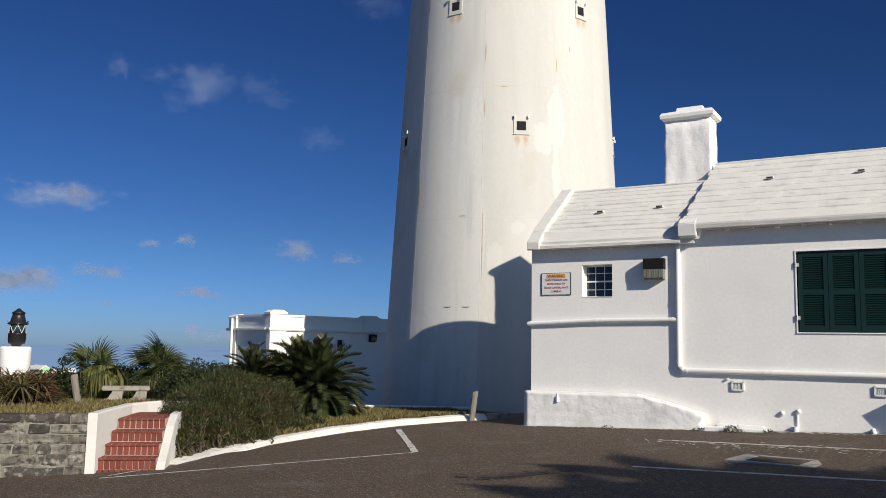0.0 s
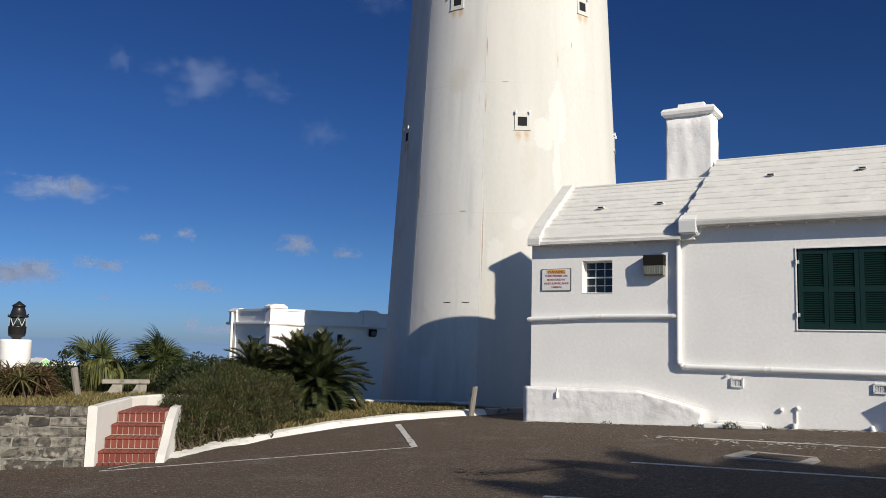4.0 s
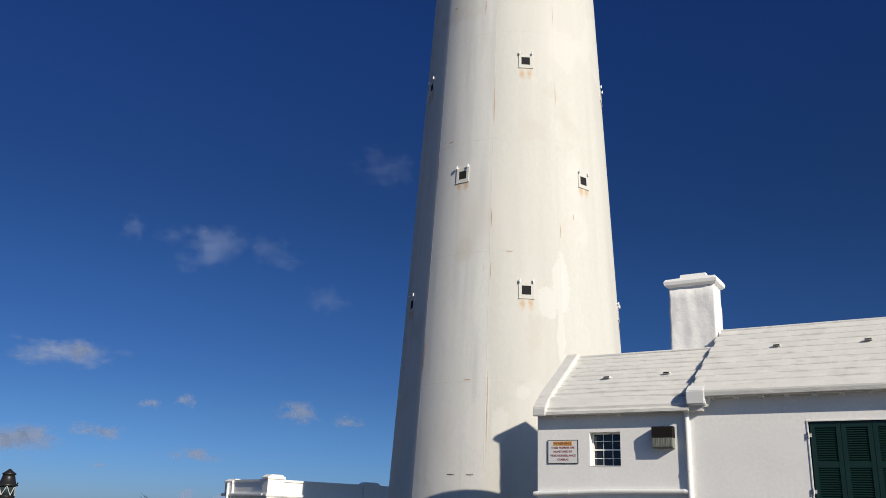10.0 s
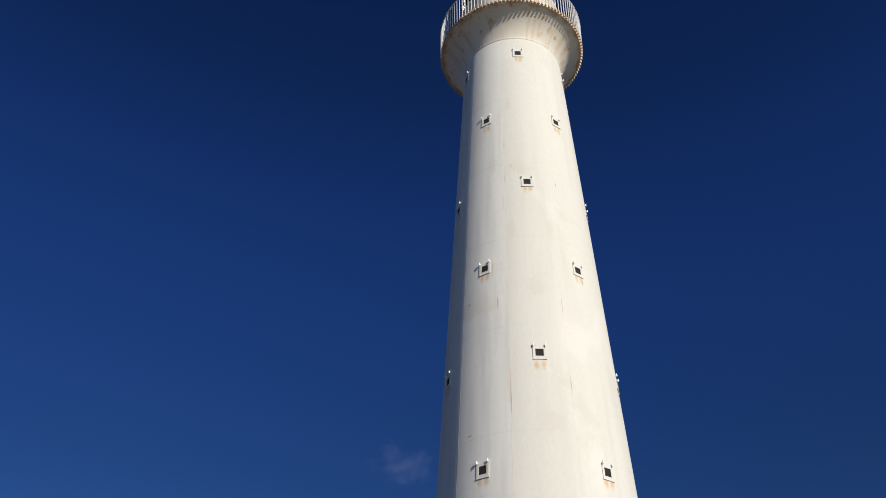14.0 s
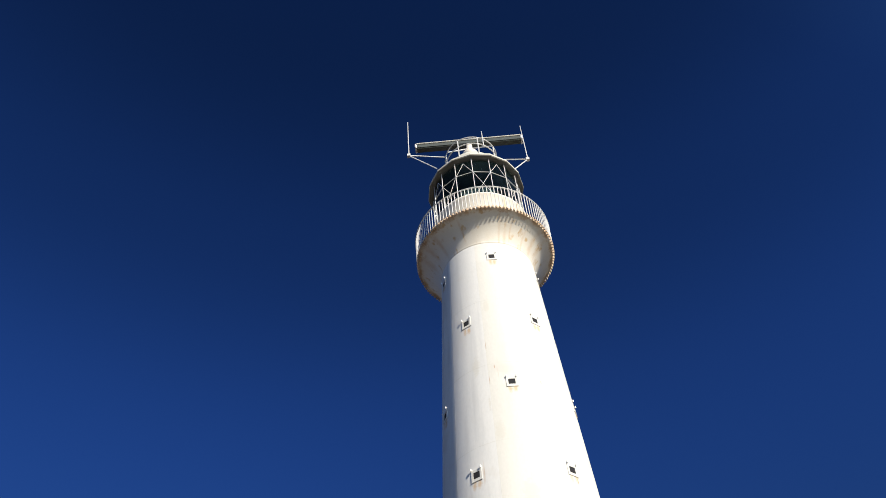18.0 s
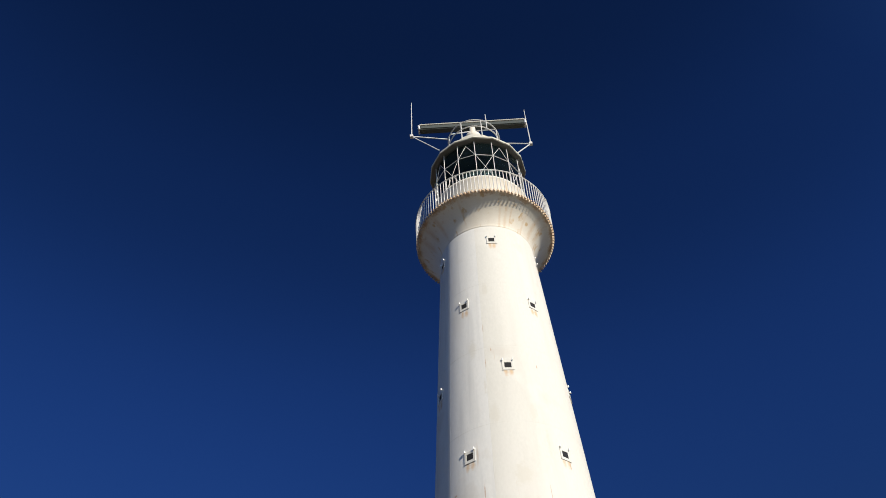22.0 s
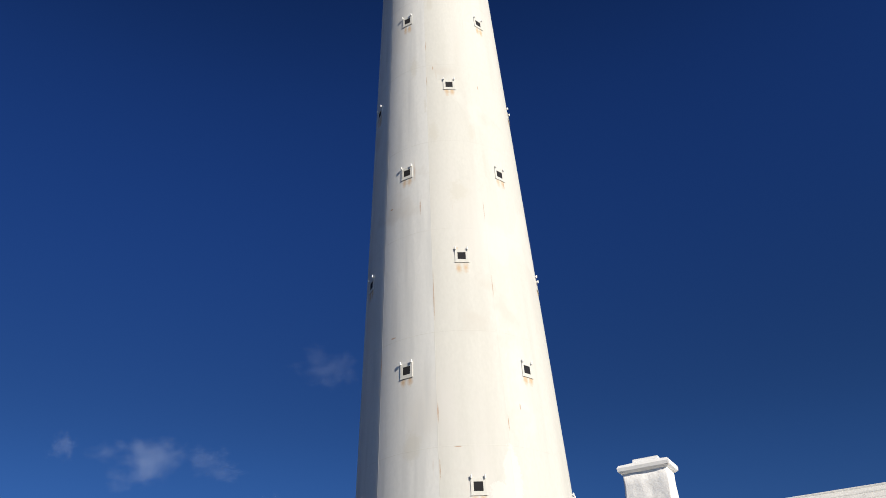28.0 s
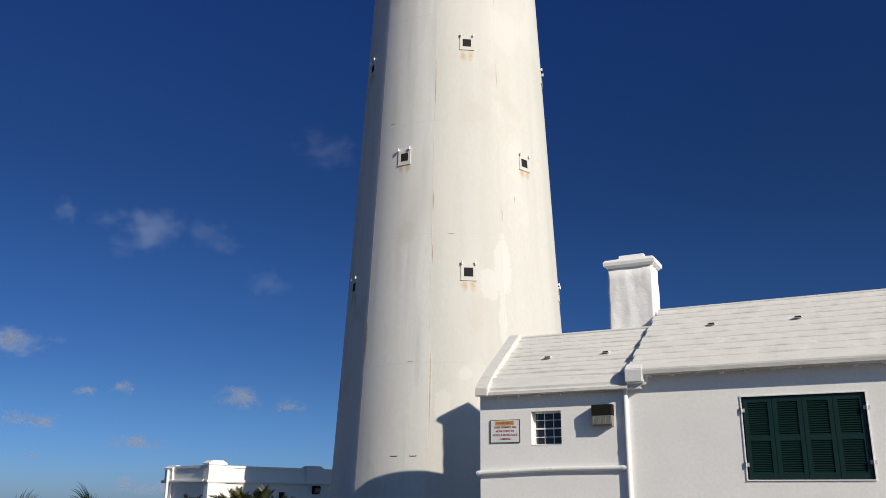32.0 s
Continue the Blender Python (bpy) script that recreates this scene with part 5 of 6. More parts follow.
RM = pose(0, 0, 42.78, 0, 0, 4)
box(bm, (-3.0, -.16, 0), (3.0, .22, .40), RM)
bevel(bm, 0.05)
scanner = part("scanner", bm, scanner_grey, radar, "long grey scanner bar")
for sx in (-1, 1):
    bm = bmesh.new()
    box(bm, (sx * 3.03 - .05, -.19, .02), (sx * 3.03 + .05, .24, .42), RM)
    bevel(bm, 0.03)
    part("end_cap", bm, trim_white, scanner, "white end cap")
bm = bmesh.new()
box(bm, (-3.0, -.21, .34), (3.0, -.155, .43), RM)
bevel(bm, 0.02)
part("scanner_lip", bm, roof_cream, scanner)

# aerials on arms
for name, side, elbow in (("aerial", -1, (-3.35, -1.0, 41.09)), ("aerial", 1, (3.11, 0.25, 40.89))):
    e = Vector(elbow)
    aerial = thing("aerial", TOWER_M, "thin white whip aerial on a bracket arm at the lantern roof", "aerial", "aerials on the roof")
    bm = bmesh.new()
    rod(bm, e, (side * 1.38, e.y * .4, 41.3 if side < 0 else 41.08), 0.035, 6)
    part("arm", bm, galvanised, aerial)
    bm = bmesh.new()
    rod(bm, e, (side * 1.85, e.y * .8 - .5, 38.95), 0.035, 6)
    part("brace", bm, galvanised, aerial)
    bm = bmesh.new()
    rod(bm, e + Vector((0, 0, -0.1)), e + Vector((0, 0, 3.6)), 0.035, 6, 0.02)
    part("whip", bm, galvanised, aerial)
    bm = bmesh.new()
    box(bm, (e.x - .09, e.y - .08, e.z - .09), (e.x + .09, e.y + .08, e.z + .10))
    part("bracket", bm, galvanised, aerial)
aerial = thing("aerial", TOWER_M, "short thin whip aerial beside the radar", "aerial", "aerials on the roof")
bm = bmesh.new()
rod(bm, (0.78, -1.3, 40.5), (0.78, -1.3, 41.98), 0.03, 6, 0.02)
part("whip", bm, galvanised, aerial)

# ---- flat-roofed store behind the tower ----
STORE_M = Matrix(((0.7071, -0.7071, 0, -7.83), (0.7071, 0.7071, 0, 28.05), (0, 0, 1, -0.81), (0, 0, 0, 1)))   # x along the front, y along the side
store = thing("store_house", STORE_M, "flat-roofed white store with moulded parapet and corner piers", "building")
bm = bmesh.new()
hx0, hx1, hz0, hz1 = 2.70, 2.98, 2.2, 2.6
bm = wall_with_hole(0, 8.0, -0.4, 2.9, (hx0, hx1, hz0, hz1), 0.0, 0.3)
part("front_wall", bm, plaster, store)
bm = bmesh.new()
for lo, hi in (((0.0, .3, -.4), (.3, 0.7, 2.9)), ((0.0, 1.25, -.4), (.3, 2.78, 2.9)), ((0.0, .7, -.4), (.3, 1.25, 1.9)), ((0.0, .7, 2.4), (.3, 1.25, 2.9))):
    box(bm, lo, hi)
part("side_wall", bm, plaster, store)
for lo, hi in (((0.04, .7, 1.9), (.08, 1.25, 2.4)), ((hx0, 0.12, hz0), (hx1, 0.16, hz1))):
    bm = bmesh.new()
    box(bm, lo, hi)
    part("window_pane", bm, pane_dark, store)
bm = bmesh.new()
box(bm, (0.3, 0.3, 2.7), (8.0, 2.78, 2.85))
part("roof", bm, roof_lime, store)
bm = bmesh.new()
box(bm, (0.3, 2.5, .1), (8.0, 2.78, 2.9)), box(bm, (7.7, 0.3, 0.1), (8, 2.5, 2.9))
part("rear_wall", bm, plaster, store)
for lo, hi in (((-.10, -.10, 2.86), (8.05, .2, 2.96)), ((-.10, .2, 2.86), (.2, 3.1, 2.96))):
    bm = bmesh.new()
    box(bm, lo, hi)
    bevel(bm, 0.025)
    part("cornice", bm, plaster, store)
for lo, hi in (((-.0, 0, 2.96), (8.0, .2, 3.34)), ((0, .2, 2.96), (.2, 2.78, 3.34)), ((-.03, -.03, 3.34), (8.03, .23, 3.41)), ((-.03, .23, 3.34), (.23, 2.81, 3.41))):
    bm = bmesh.new()
    box(bm, lo, hi)
    part("parapet", bm, plaster, store)
for x0, y0, x1, y1, zt in ((-.05, -.05, .56, .3, 3.42), (3.78, -.06, 4.45, .25, 3.36), (-.07, 2.35, .3, 2.88, 3.30)):
    bm = bmesh.new()
    box(bm, (x0, y0, 2.955), (x1, y1, zt))
    prism(bm, [(x0 - .03, zt), (x0 - .03, zt + .06), (x0 + .12, zt + .14), (x1 - .12, zt + .14), (x1 + .03, zt + .06), (x1 + .03, zt)], 1, y0 - .03, y1 + .03)
    part("corner_pier", bm, plaster, store)
for x0, y0, x1, y1 in ((-.04, -.04, .6, .2), (-.04, 2.4, .2, 2.83)):
    bm = bmesh.new()
    box(bm, (x0, y0, -.4), (x1, y1, 2.86))
    part("pilaster", bm, plaster, store)
bm = bmesh.new()
rod(bm, (-.12, 2.55, 3.3), (-.12, 2.55, .4), .05, 10)
part("downpipe", bm, trim_white, store)
fl = thing("flood_lamp", STORE_M @ pose(4.2, 0, 2.68), "dark square flood lamp under the store's cornice", "lamp")
bm = bmesh.new()
prism(bm, [(0.0, -.14), (-.11, -.12), (-.16, .08), (-.13, .14), (0, .14)], 0, -.15, .15)
bevel(bm, .02)
part("housing", bm, lamp_body, fl)
bm = bmesh.new()
prism(bm, [(-.122, -.09), (-.172, .065), (-.162, .065), (-.112, -.09)], 0, -.11, .11)
part("lens", bm, lamp_lens, fl)

# ---- garden ----
def polar(az, dist, z=0.0):
    """A place by bearing and distance, and height over the level that falls gently away from the car park."""
    return Vector((dist * math.sin(radians(az)), dist * math.cos(radians(az)), z - 0.0285 * dist))


def post(at, height, radius, lean, label):
    p = thing("wooden_post", pose(at.x, at.y, at.z, lean[0], lean[1], 20), label, "post", "wooden posts")
    bm = bmesh.new()
    rings = []
    for i in range(9):
        z = -0.1 + (height + 0.1) * i / 8
        rings.append([bm.verts.new((radius * (1 + 0.12 * noise.noise(Vector((math.cos(t) * 2, math.sin(t) * 2, z * 5 + at.x)))) * math.cos(t),
                                    radius * 0.85 * (1 + 0.12 * noise.noise(Vector((math.sin(t) * 2, z * 4, math.cos(t))))) * math.sin(t),
                                    z + (0.03 * math.cos(t + 1) if i == 8 else 0))) for t in (math.tau * k / 10 for k in range(10))])
    for a, b in zip(rings, rings[1:]):
        for k in range(10):
            bm.faces.new([a[k], a[(k + 1) % 10], b[(k + 1) % 10], b[k]])
    bm.faces.new(rings[0][::-1]), bm.faces.new(rings[-1])
    part("shaft", bm, old_wood, p)
    # near-black block paints the shade of a notch
    bm = bmesh.new()
    box(bm, (-radius * 1.02, -radius * 0.3, height * 0.70), (-radius * 0.8, radius * 0.3, height * 0.76))
    part("notch", bm, dark_void, p)


post(Vector((-10.03, 19.6, 0.09)), 0.70, 0.085, (3, -10), "short weathered grey post leaning on the garden grass")
post(Vector((-0.68, 18.43, 0.03)), 0.62, 0.065, (0, 7), "short weathered post beside the white kerb")

# garden bench of stone
bench = thing("garden_bench", Matrix.Translation(polar(-24.35, 25.6, 0.655)) @ pose(0, 0, 0, 0, 0, 22), "weathered stone slab bench on two splayed supports", "bench")
bm = bmesh.new()
box(bm, (-.63, -.22, .31), (.63, .22, .43))
bevel(bm, 0.02)
part("seat", bm, bench_stone, bench)
for sx in (-1, 1):
    bm = bmesh.new()
    prism(bm, [(sx * .32 - .26, 0), (sx * .32 - .26, .05), (sx * .32 - .14, .11), (sx * .32 - .02, .31), (sx * .32 + .24, .31), (sx * .32 + .22, .05), (sx * .32 + .26, 0)], 1, -.17, .17)
    part("support", bm, bench_stone, bench)

# old lantern on a drum
ped = polar(-30.75, 30.0, 0.55)
drum = thing("pedestal", Matrix.Translation(ped), "round white-painted masonry drum in the garden", "pedestal")
bm = bmesh.new()
lathe(bm, [(.46, -.2), (.46, 1.60), (.45, 1.66), (.40, 1.68)], 40)
part("drum", bm, plaster, drum)
old = thing("old_lantern", Matrix.Translation(ped + Vector((0.02, 0, 1.68))), "black iron ship lantern with ribbed glass on the white drum", "lantern")
bm = bmesh.new()
lathe(bm, [(.13, 0), (.15, .06), (.24, .10), (.245, .16), (.26, .20), (.26, .38), (.27, .40), (.23, .42)], 28)
part("base", bm, black_paint, old)
bm = bmesh.new()
lathe(bm, [(.225, .42), (.235, .55), (.235, .60), (.225, .70)], 28)
part("lens", bm, dim_lens, old, "ribbed glass lens")
for k in range(6):
    bm = bmesh.new()
    a, b = math.tau * k / 6, math.tau * (k + .5) / 6
    c = math.tau * (k + 1) / 6
    rod(bm, (.25 * math.cos(a), .25 * math.sin(a), .70), (.25 * math.cos(b), .25 * math.sin(b), .42), .010, 6)
    rod(bm, (.25 * math.cos(b), .25 * math.sin(b), .42), (.25 * math.cos(c), .25 * math.sin(c), .70), .010, 6)
    part("guard_bar", bm, galvanised, old)
bm = bmesh.new()
lathe(bm, [(.25, .68), (.30, .70), (.31, .73), (.24, .76), (.19, .95), (.17, 1.02), (.20, 1.03), (.20, 1.06), (.09, 1.14), (.06, 1.17), (.02, 1.20)], 28)
part("hood", bm, black_paint, old)
for sx in (-1, 1):
    bm = bmesh.new()
    rod(bm, (sx * .29, 0, .72), (sx * .33, 0, .80), .02, 6)
    part("lug", bm, black_paint, old)


def fan_leaf(length, segs, droop, mat, name="fan_leaf"):
    """A palmetto fan: long narrow segments that spread from the stalk's end and bend down at their tips."""
    polys = []
    for i in range(segs):
        a = radians(-82 + 164 * i / (segs - 1))
        ln = length * (1 - 0.25 * abs(a) / 2) * random.uniform(0.9, 1.08)
        d = Vector((math.sin(a), math.cos(a), 0))
        s = Vector((d.y, -d.x, 0)) * length * 0.026
        pts = []
        for t in (0.04, 0.5, 0.8, 1.0):
            z = 0.10 * length * math.sin(t * 2.6) - droop * length * max(0, t - 0.35) ** 2
            pts.append((d * ln * t + Vector((0, 0, z)), (1.0, 1.15, 0.6, 0.04)[(0.04, 0.5, 0.8, 1.0).index(t)]))
        for (p, w), (q, v) in zip(pts, pts[1:]):
            polys.append([p - s * w, p + s * w, q + s * v, q - s * v])
    return quads(name, polys, mat)


def hanging_leaf(length, mat):
    """An old fan that has folded: limp strips that arch out from the stalk's end and hang down."""
    polys = []
    for i in range(13):
        a = radians(-75 + 150 * i / 12 + random.uniform(-6, 6))
        d, s = Vector((math.sin(a), math.cos(a), 0)), Vector((math.cos(a), -math.sin(a), 0)) * 0.021
        ln, out = length * random.uniform(0.7, 1.1), length * random.uniform(0.22, 0.42)
        pts = [(d * out * (1 - (1 - t) ** 2) + Vector((0, 0, 0.10 * length * math.sin(t * 3.1) - ln * t ** 1.7)), w) for t, w in ((0, .7), (.25, 1.2), (.5, 1.1), (.75, .8), (1, .1))]
        for (p, w), (q, v) in zip(pts, pts[1:]):
            polys.append([p - s * w, p + s * w, q + s * v, q - s * v])
    return quads("hanging_leaf", polys, mat)


fans = [fan_leaf(0.86, 21, dr, palm_leaf) for dr in (0.25, 0.5, 0.9)]
limp = [hanging_leaf(ln, palm_skirt) for ln in (0.62, 0.78, 0.9)]
dead = [hanging_leaf(ln, palm_dry) for ln in (0.6, 0.75)]


def fan_palm(at, height, green, skirt, dry, label):
    """green: bearing, rise and stalk of each fresh fan; skirt and dry: how many hang below them."""
    p = thing("fan_palm", Matrix.Translation(at), label, "palm", "fan palms of the garden")
    bm = bmesh.new()
    for i in range(7):
        rod(bm, (0, 0, height * i / 7 - .1), (0, 0, height * (i + 1) / 7), 0.15 - .008 * i, 10, 0.13 - .008 * i)
    part("trunk", bm, bark, p)
    base = Vector((0, 0, height))

    def frond(name, tip, m, me, mat):
        m.translation = tip
        part(name, me, None, p, m=m)
        bm = bmesh.new()
        rod(bm, base, tip, 0.012, 5)
        part("stalk", bm, mat, p)

    for az, el, st in green:
        az, el = radians(az), radians(el)
        d = Vector((math.cos(az) * math.cos(el), math.sin(az) * math.cos(el), math.sin(el)))
        x = d.cross(Vector((0, 0, 1))).normalized()
        m = Matrix((x, d, x.cross(d).normalized())).transposed().to_4x4() @ Matrix.Rotation(random.uniform(-.7, .7), 4, "Y") @ Matrix.Diagonal((random.uniform(.6, 1.0), random.uniform(.75, 1.08), 1, 1))
        frond("frond", base + d * st, m, random.choice(fans), palm_leaf)
    for i in range(skirt + dry):
        old = i >= skirt
        az = i * 2.39996 + random.uniform(-.3, .3)
        r = random.uniform(.12, .4) if old else random.uniform(.15, .58)
        tip = base + Vector((math.cos(az) * r, math.sin(az) * r, random.uniform(-.35, -.1) if old else .52 - .75 * r + random.uniform(-.15, .05)))
        frond("dry_frond" if old else "hanging_frond", tip, Matrix.Rotation(az - math.pi / 2, 4, "Z"), random.choice(dead if old else limp), palm_dry if old else palm_skirt)


fan_palm(polar(-26.0, 26.5, 0.0), 1.35, [(172, 46, .62), (186, 33, .50), (35, 83, .32), (-60, 86, .40), (8, 62, .25), (-100, 72, .2), (100, 30, .4), (-10, 20, .3)],
         34, 8, "low fan palm with yellow-green hanging fronds behind the bench")
fan_palm(polar(-22.35, 27.2, 0.02), 1.38, [(i * 137.5 + 25 * math.sin(i * 5.1), 78 - 108 * (i / 33) ** .95, .18 + .11 * (i * 7 % 5)) for i in range(34)], 6, 14, "low dark green fan palm behind the bench")


# cycads: arching feather fronds
def feather(length, arch, mat=None, pairs=40):
    polys = []
    line = []
    for i in range(13):
        t = i / 12
        line.append(Vector((0, length * (t - 0.12 * t * t), length * (arch * math.sin(t * 1.9) * 0.55 - 0.45 * arch * t * t))))
    for p, q in zip(line, line[1:]):
        s = Vector((0.008, 0, 0))
        polys.append([p - s, p + s, q + s, q - s])
    for i in range(pairs):
        t = 0.12 + 0.88 * i / (pairs - 1)
        k = min(11, int(t * 12))
        p = line[k].lerp(line[k + 1], t * 12 - k)
        fw = (line[k + 1] - line[k]).normalized()
        w = length * 0.19 * math.sin((0.16 + 0.76 * t) * math.pi) ** 0.6
        for sx in (-1, 1):
            d = (Vector((sx, 0, 0.5)) + fw * 1.15 + Vector((0, 0, random.uniform(-.12, .12)))).normalized() * (w + 0.03)
            b = fw * 0.0105
            polys.append([p - b, p + b, p + d * 0.6 + b * 0.8, p + d, p + d * 0.6 - b * 0.8])
    return quads("frond", polys, mat or cycad_leaf)


feathers = [feather(1.0, a) for a in (0.18, 0.30, 0.45)]
olive_feathers = [feather(1.0, a, cycad_olive) for a in (0.2, 0.35, 0.5)]
dry_feather = feather(0.85, 0.5, bush_dry)


def cycad(at, size, count, trunk, low, leaves, label):
    c = thing("cycad", Matrix.Translation(at), label, "cycad", "cycads by the lawn")
    bm = bmesh.new()
    for i in range(7):
        rod(bm, (0, 0, -.1 + (trunk + .1) * i / 7), (0, 0, -.1 + (trunk + .1) * (i + 1) / 7), .19 - .006 * i, 12, .15 - .006 * i)
    part("trunk", bm, bark, c)
    for i in range(count):
        az = math.degrees(i * 2.39996) + random.uniform(-12, 12)
        el = 84 - (84 - low) * ((i + .5) / count) ** 0.72
        s = size * random.uniform(0.85, 1.1)
        m = Matrix.Translation((0, 0, trunk)) @ pose(0, 0, 0, 0, 0, az) @ pose(0, 0, 0, el, 0, 0) @ Matrix.Diagonal((s, s, s, 1))
        part("frond", dry_feather if i > count * .84 and i % 2 else leaves[i % 3], None, c, m=m)


cycad(polar(-12.3, 19.4, 0.62), 1.24, 140, 0.56, -78, feathers, "dark green cycad with stiff arching feather fronds on the lawn")
cycad(polar(-16.6, 20.5, 0.60), 0.86, 56, 0.80, -25, feathers, "small cycad behind the needle bush")
cycad(polar(-13.7, 20.2, 0.60), 1.06, 84, 0.84, -50, olive_feathers, "olive cycad with ageing fronds behind the lawn")


def foliage(name, clumps, count, leaf, mat, flat=0.7, upward=0.0, narrow=0.35):
    """Many small leaves spread through rounded clumps, thicker towards their outside, with an uneven outline."""
    polys = []
    total = sum(r[3] ** 2 for r in clumps)
    for cx, cy, cz, r in clumps:
        for _ in range(int(count * r * r / total)):
            d = Vector((random.gauss(0, 1), random.gauss(0, 1), random.gauss(0, 1))).normalized()
            bump = 1 + 0.42 * noise.noise(d * 2.3 + Vector((cx, cy, 0))) + 0.18 * noise.noise(d * 6 + Vector((cy, cx, 3)))
            p = Vector((cx, cy, cz)) + Vector((d.x, d.y, d.z * flat)) * r * bump * random.random() ** 0.28
            w = (d * 0.7 + Vector((random.uniform(-1, 1), random.uniform(-1, 1), random.uniform(-1, 1) + upward))).normalized()
            s = w.orthogonal().normalized()
            s.rotate(Matrix.Rotation(random.uniform(0, 6.28), 3, w))
            ln = leaf * random.uniform(0.6, 1.4)
            polys.append([p, p + w * ln * .5 + s * ln * narrow * .5, p + w * ln, p + w * ln * .5 - s * ln * narrow * .5])
    return quads(name, polys, mat)


def shrub(name, clumps, count, leaf, mat, label, stems=6, base=0.5, twig=None, **kw):
    cx = sum(c[0] for c in clumps) / len(clumps)
    cy = sum(c[1] for c in clumps) / len(clumps)
    t = thing(name, Matrix.Translation((cx, cy, base)), label, "shrub")
    inv = Matrix.Translation((-cx, -cy, -base))
    for c in clumps:
        for _ in range(max(1, stems // len(clumps))):
            bm = bmesh.new()
            a = random.uniform(0, 6.28)
            top = inv @ Vector((c[0] + c[3] * .3 * math.cos(a), c[1] + c[3] * .3 * math.sin(a) + c[3] * .2, c[2] + c[3] * .2))
            foot = inv @ Vector((c[0] + random.uniform(-.1, .1), c[1] + random.uniform(-.1, .1), base - 0.1))
            mid = foot.lerp(top, .5) + Vector((random.uniform(-.1, .1), random.uniform(-.1, .1), 0))
            rod(bm, foot, mid, .022, 6, .015), rod(bm, mid, top, .015, 6, .006)
            part("stem", bm, bark, t)
    me = foliage("foliage", clumps, count, leaf, mat, **kw)
    me.transform(inv)
    part("foliage", me, None, t)
    if twig:
        low = [(x, y, z - r * .45, r * .95) for x, y, z, r in clumps]
        me = foliage("dry_foliage", low, int(count * .12), leaf * 1.5, twig, **kw)
        me.transform(inv)
        part("dry_foliage", me, None, t, "dry brown twigs low in the bush")
    return t


def tufted(clumps, n, size):
    """Smaller tufts standing out of a bush's main masses."""
    out = [(x, y, z, r * .85) for x, y, z, r in clumps]
    for x, y, z, r in clumps:
        for _ in range(n):
            d = Vector((random.gauss(0, 1), random.gauss(0, 1) - .5, random.gauss(0, .8) + .3)).normalized()
            out.append((x + d.x * r * .85, y + d.y * r * .85, z + d.z * r * .6, r * size * random.uniform(.6, 1.2)))
    return out


shrub("needle_bush", tufted([(-5.16, 13.9, 0.26, .58), (-5.14, 14.5, 0.44, .72), (-4.9, 15.0, 0.42, .76), (-4.95, 15.9, 0.51, .82), (-4.65, 16.5, 0.47, .68), (-5.35, 15.7, 0.55, .80),
                      (-4.92, 14.2, 0.14, .46), (-4.43, 15.8, 0.16, .52), (-5.12, 13.45, .26, .42), (-5.06, 13.12, .05, .30), (-5.02, 13.3, .0, .30), (-4.86, 14.2, 0.0, .36), (-4.82, 14.6, .1, .42), (-4.6, 15.2, .1, .44),
                      (-4.38, 15.15, 0.02, .36), (-4.95, 13.55, -.08, .26), (-4.72, 14.0, -.06, .28), (-4.5, 14.5, -.04, .28), (-4.28, 14.9, -.02, .26), (-3.95, 16.1, .02, .34), (-3.72, 16.75, .0, .26)], 13, .26),
      190000, 0.05, bush_leaf, "dense olive-green needle-leaved bush behind the kerb", 12, -0.05, bush_dry, upward=1.1, narrow=0.17)
shrub("sapling", [(*polar(-28.2, 25.5, 1.35)[:], .30), (*polar(-28.6, 25.6, 1.05)[:], .42), (*polar(-27.4, 25.8, 1.2)[:], .3), (*polar(-27.9, 25.5, .85)[:], .45), (*polar(-28.0, 25.4, 1.75)[:], .14), (*polar(-27.0, 25.6, 1.65)[:], .14)], 5000, 0.075, hedge_leaf,
      "thin dark-leaved sapling behind the grass", 8, -0.2, narrow=0.5)
# dark hedge at the back of the garden
for i, (a, d, z, r) in enumerate(((-33.5, 27, .85, .8), (-31.6, 26, .7, .75), (-29.6, 27.0, .8, .75), (-27.6, 28, .85, .85), (-25.4, 29, .9, .85), (-23.5, 28.2, .85, .85), (-21.6, 28.5, .85, .85), (-19.9, 27.5, .95, .9), (-18.2, 26, .9, .85), (-24.9, 27.0, .75, .6), (-21.0, 26.0, .8, .8), (-20.2, 23.5, .85, .75), (-35.4, 26, .8, .9), (-16.9, 24.5, .85, .75), (-14.9, 21.6, 1.26, .66), (-16.4, 21.9, 1.08, .64))):
    lift = .22 if a > -27 else -.08
    c = polar(a, d, z + lift)
    o = polar(a + 1.0, d + .3, z + lift - .17)
    shrub("hedge_shrub", [(c.x, c.y, c.z, r), (o.x, o.y, o.z, r * .8)], 7000, 0.085, hedge_leaf, "dark green hedge shrub at the back of the garden", 3, -0.25, narrow=0.45)


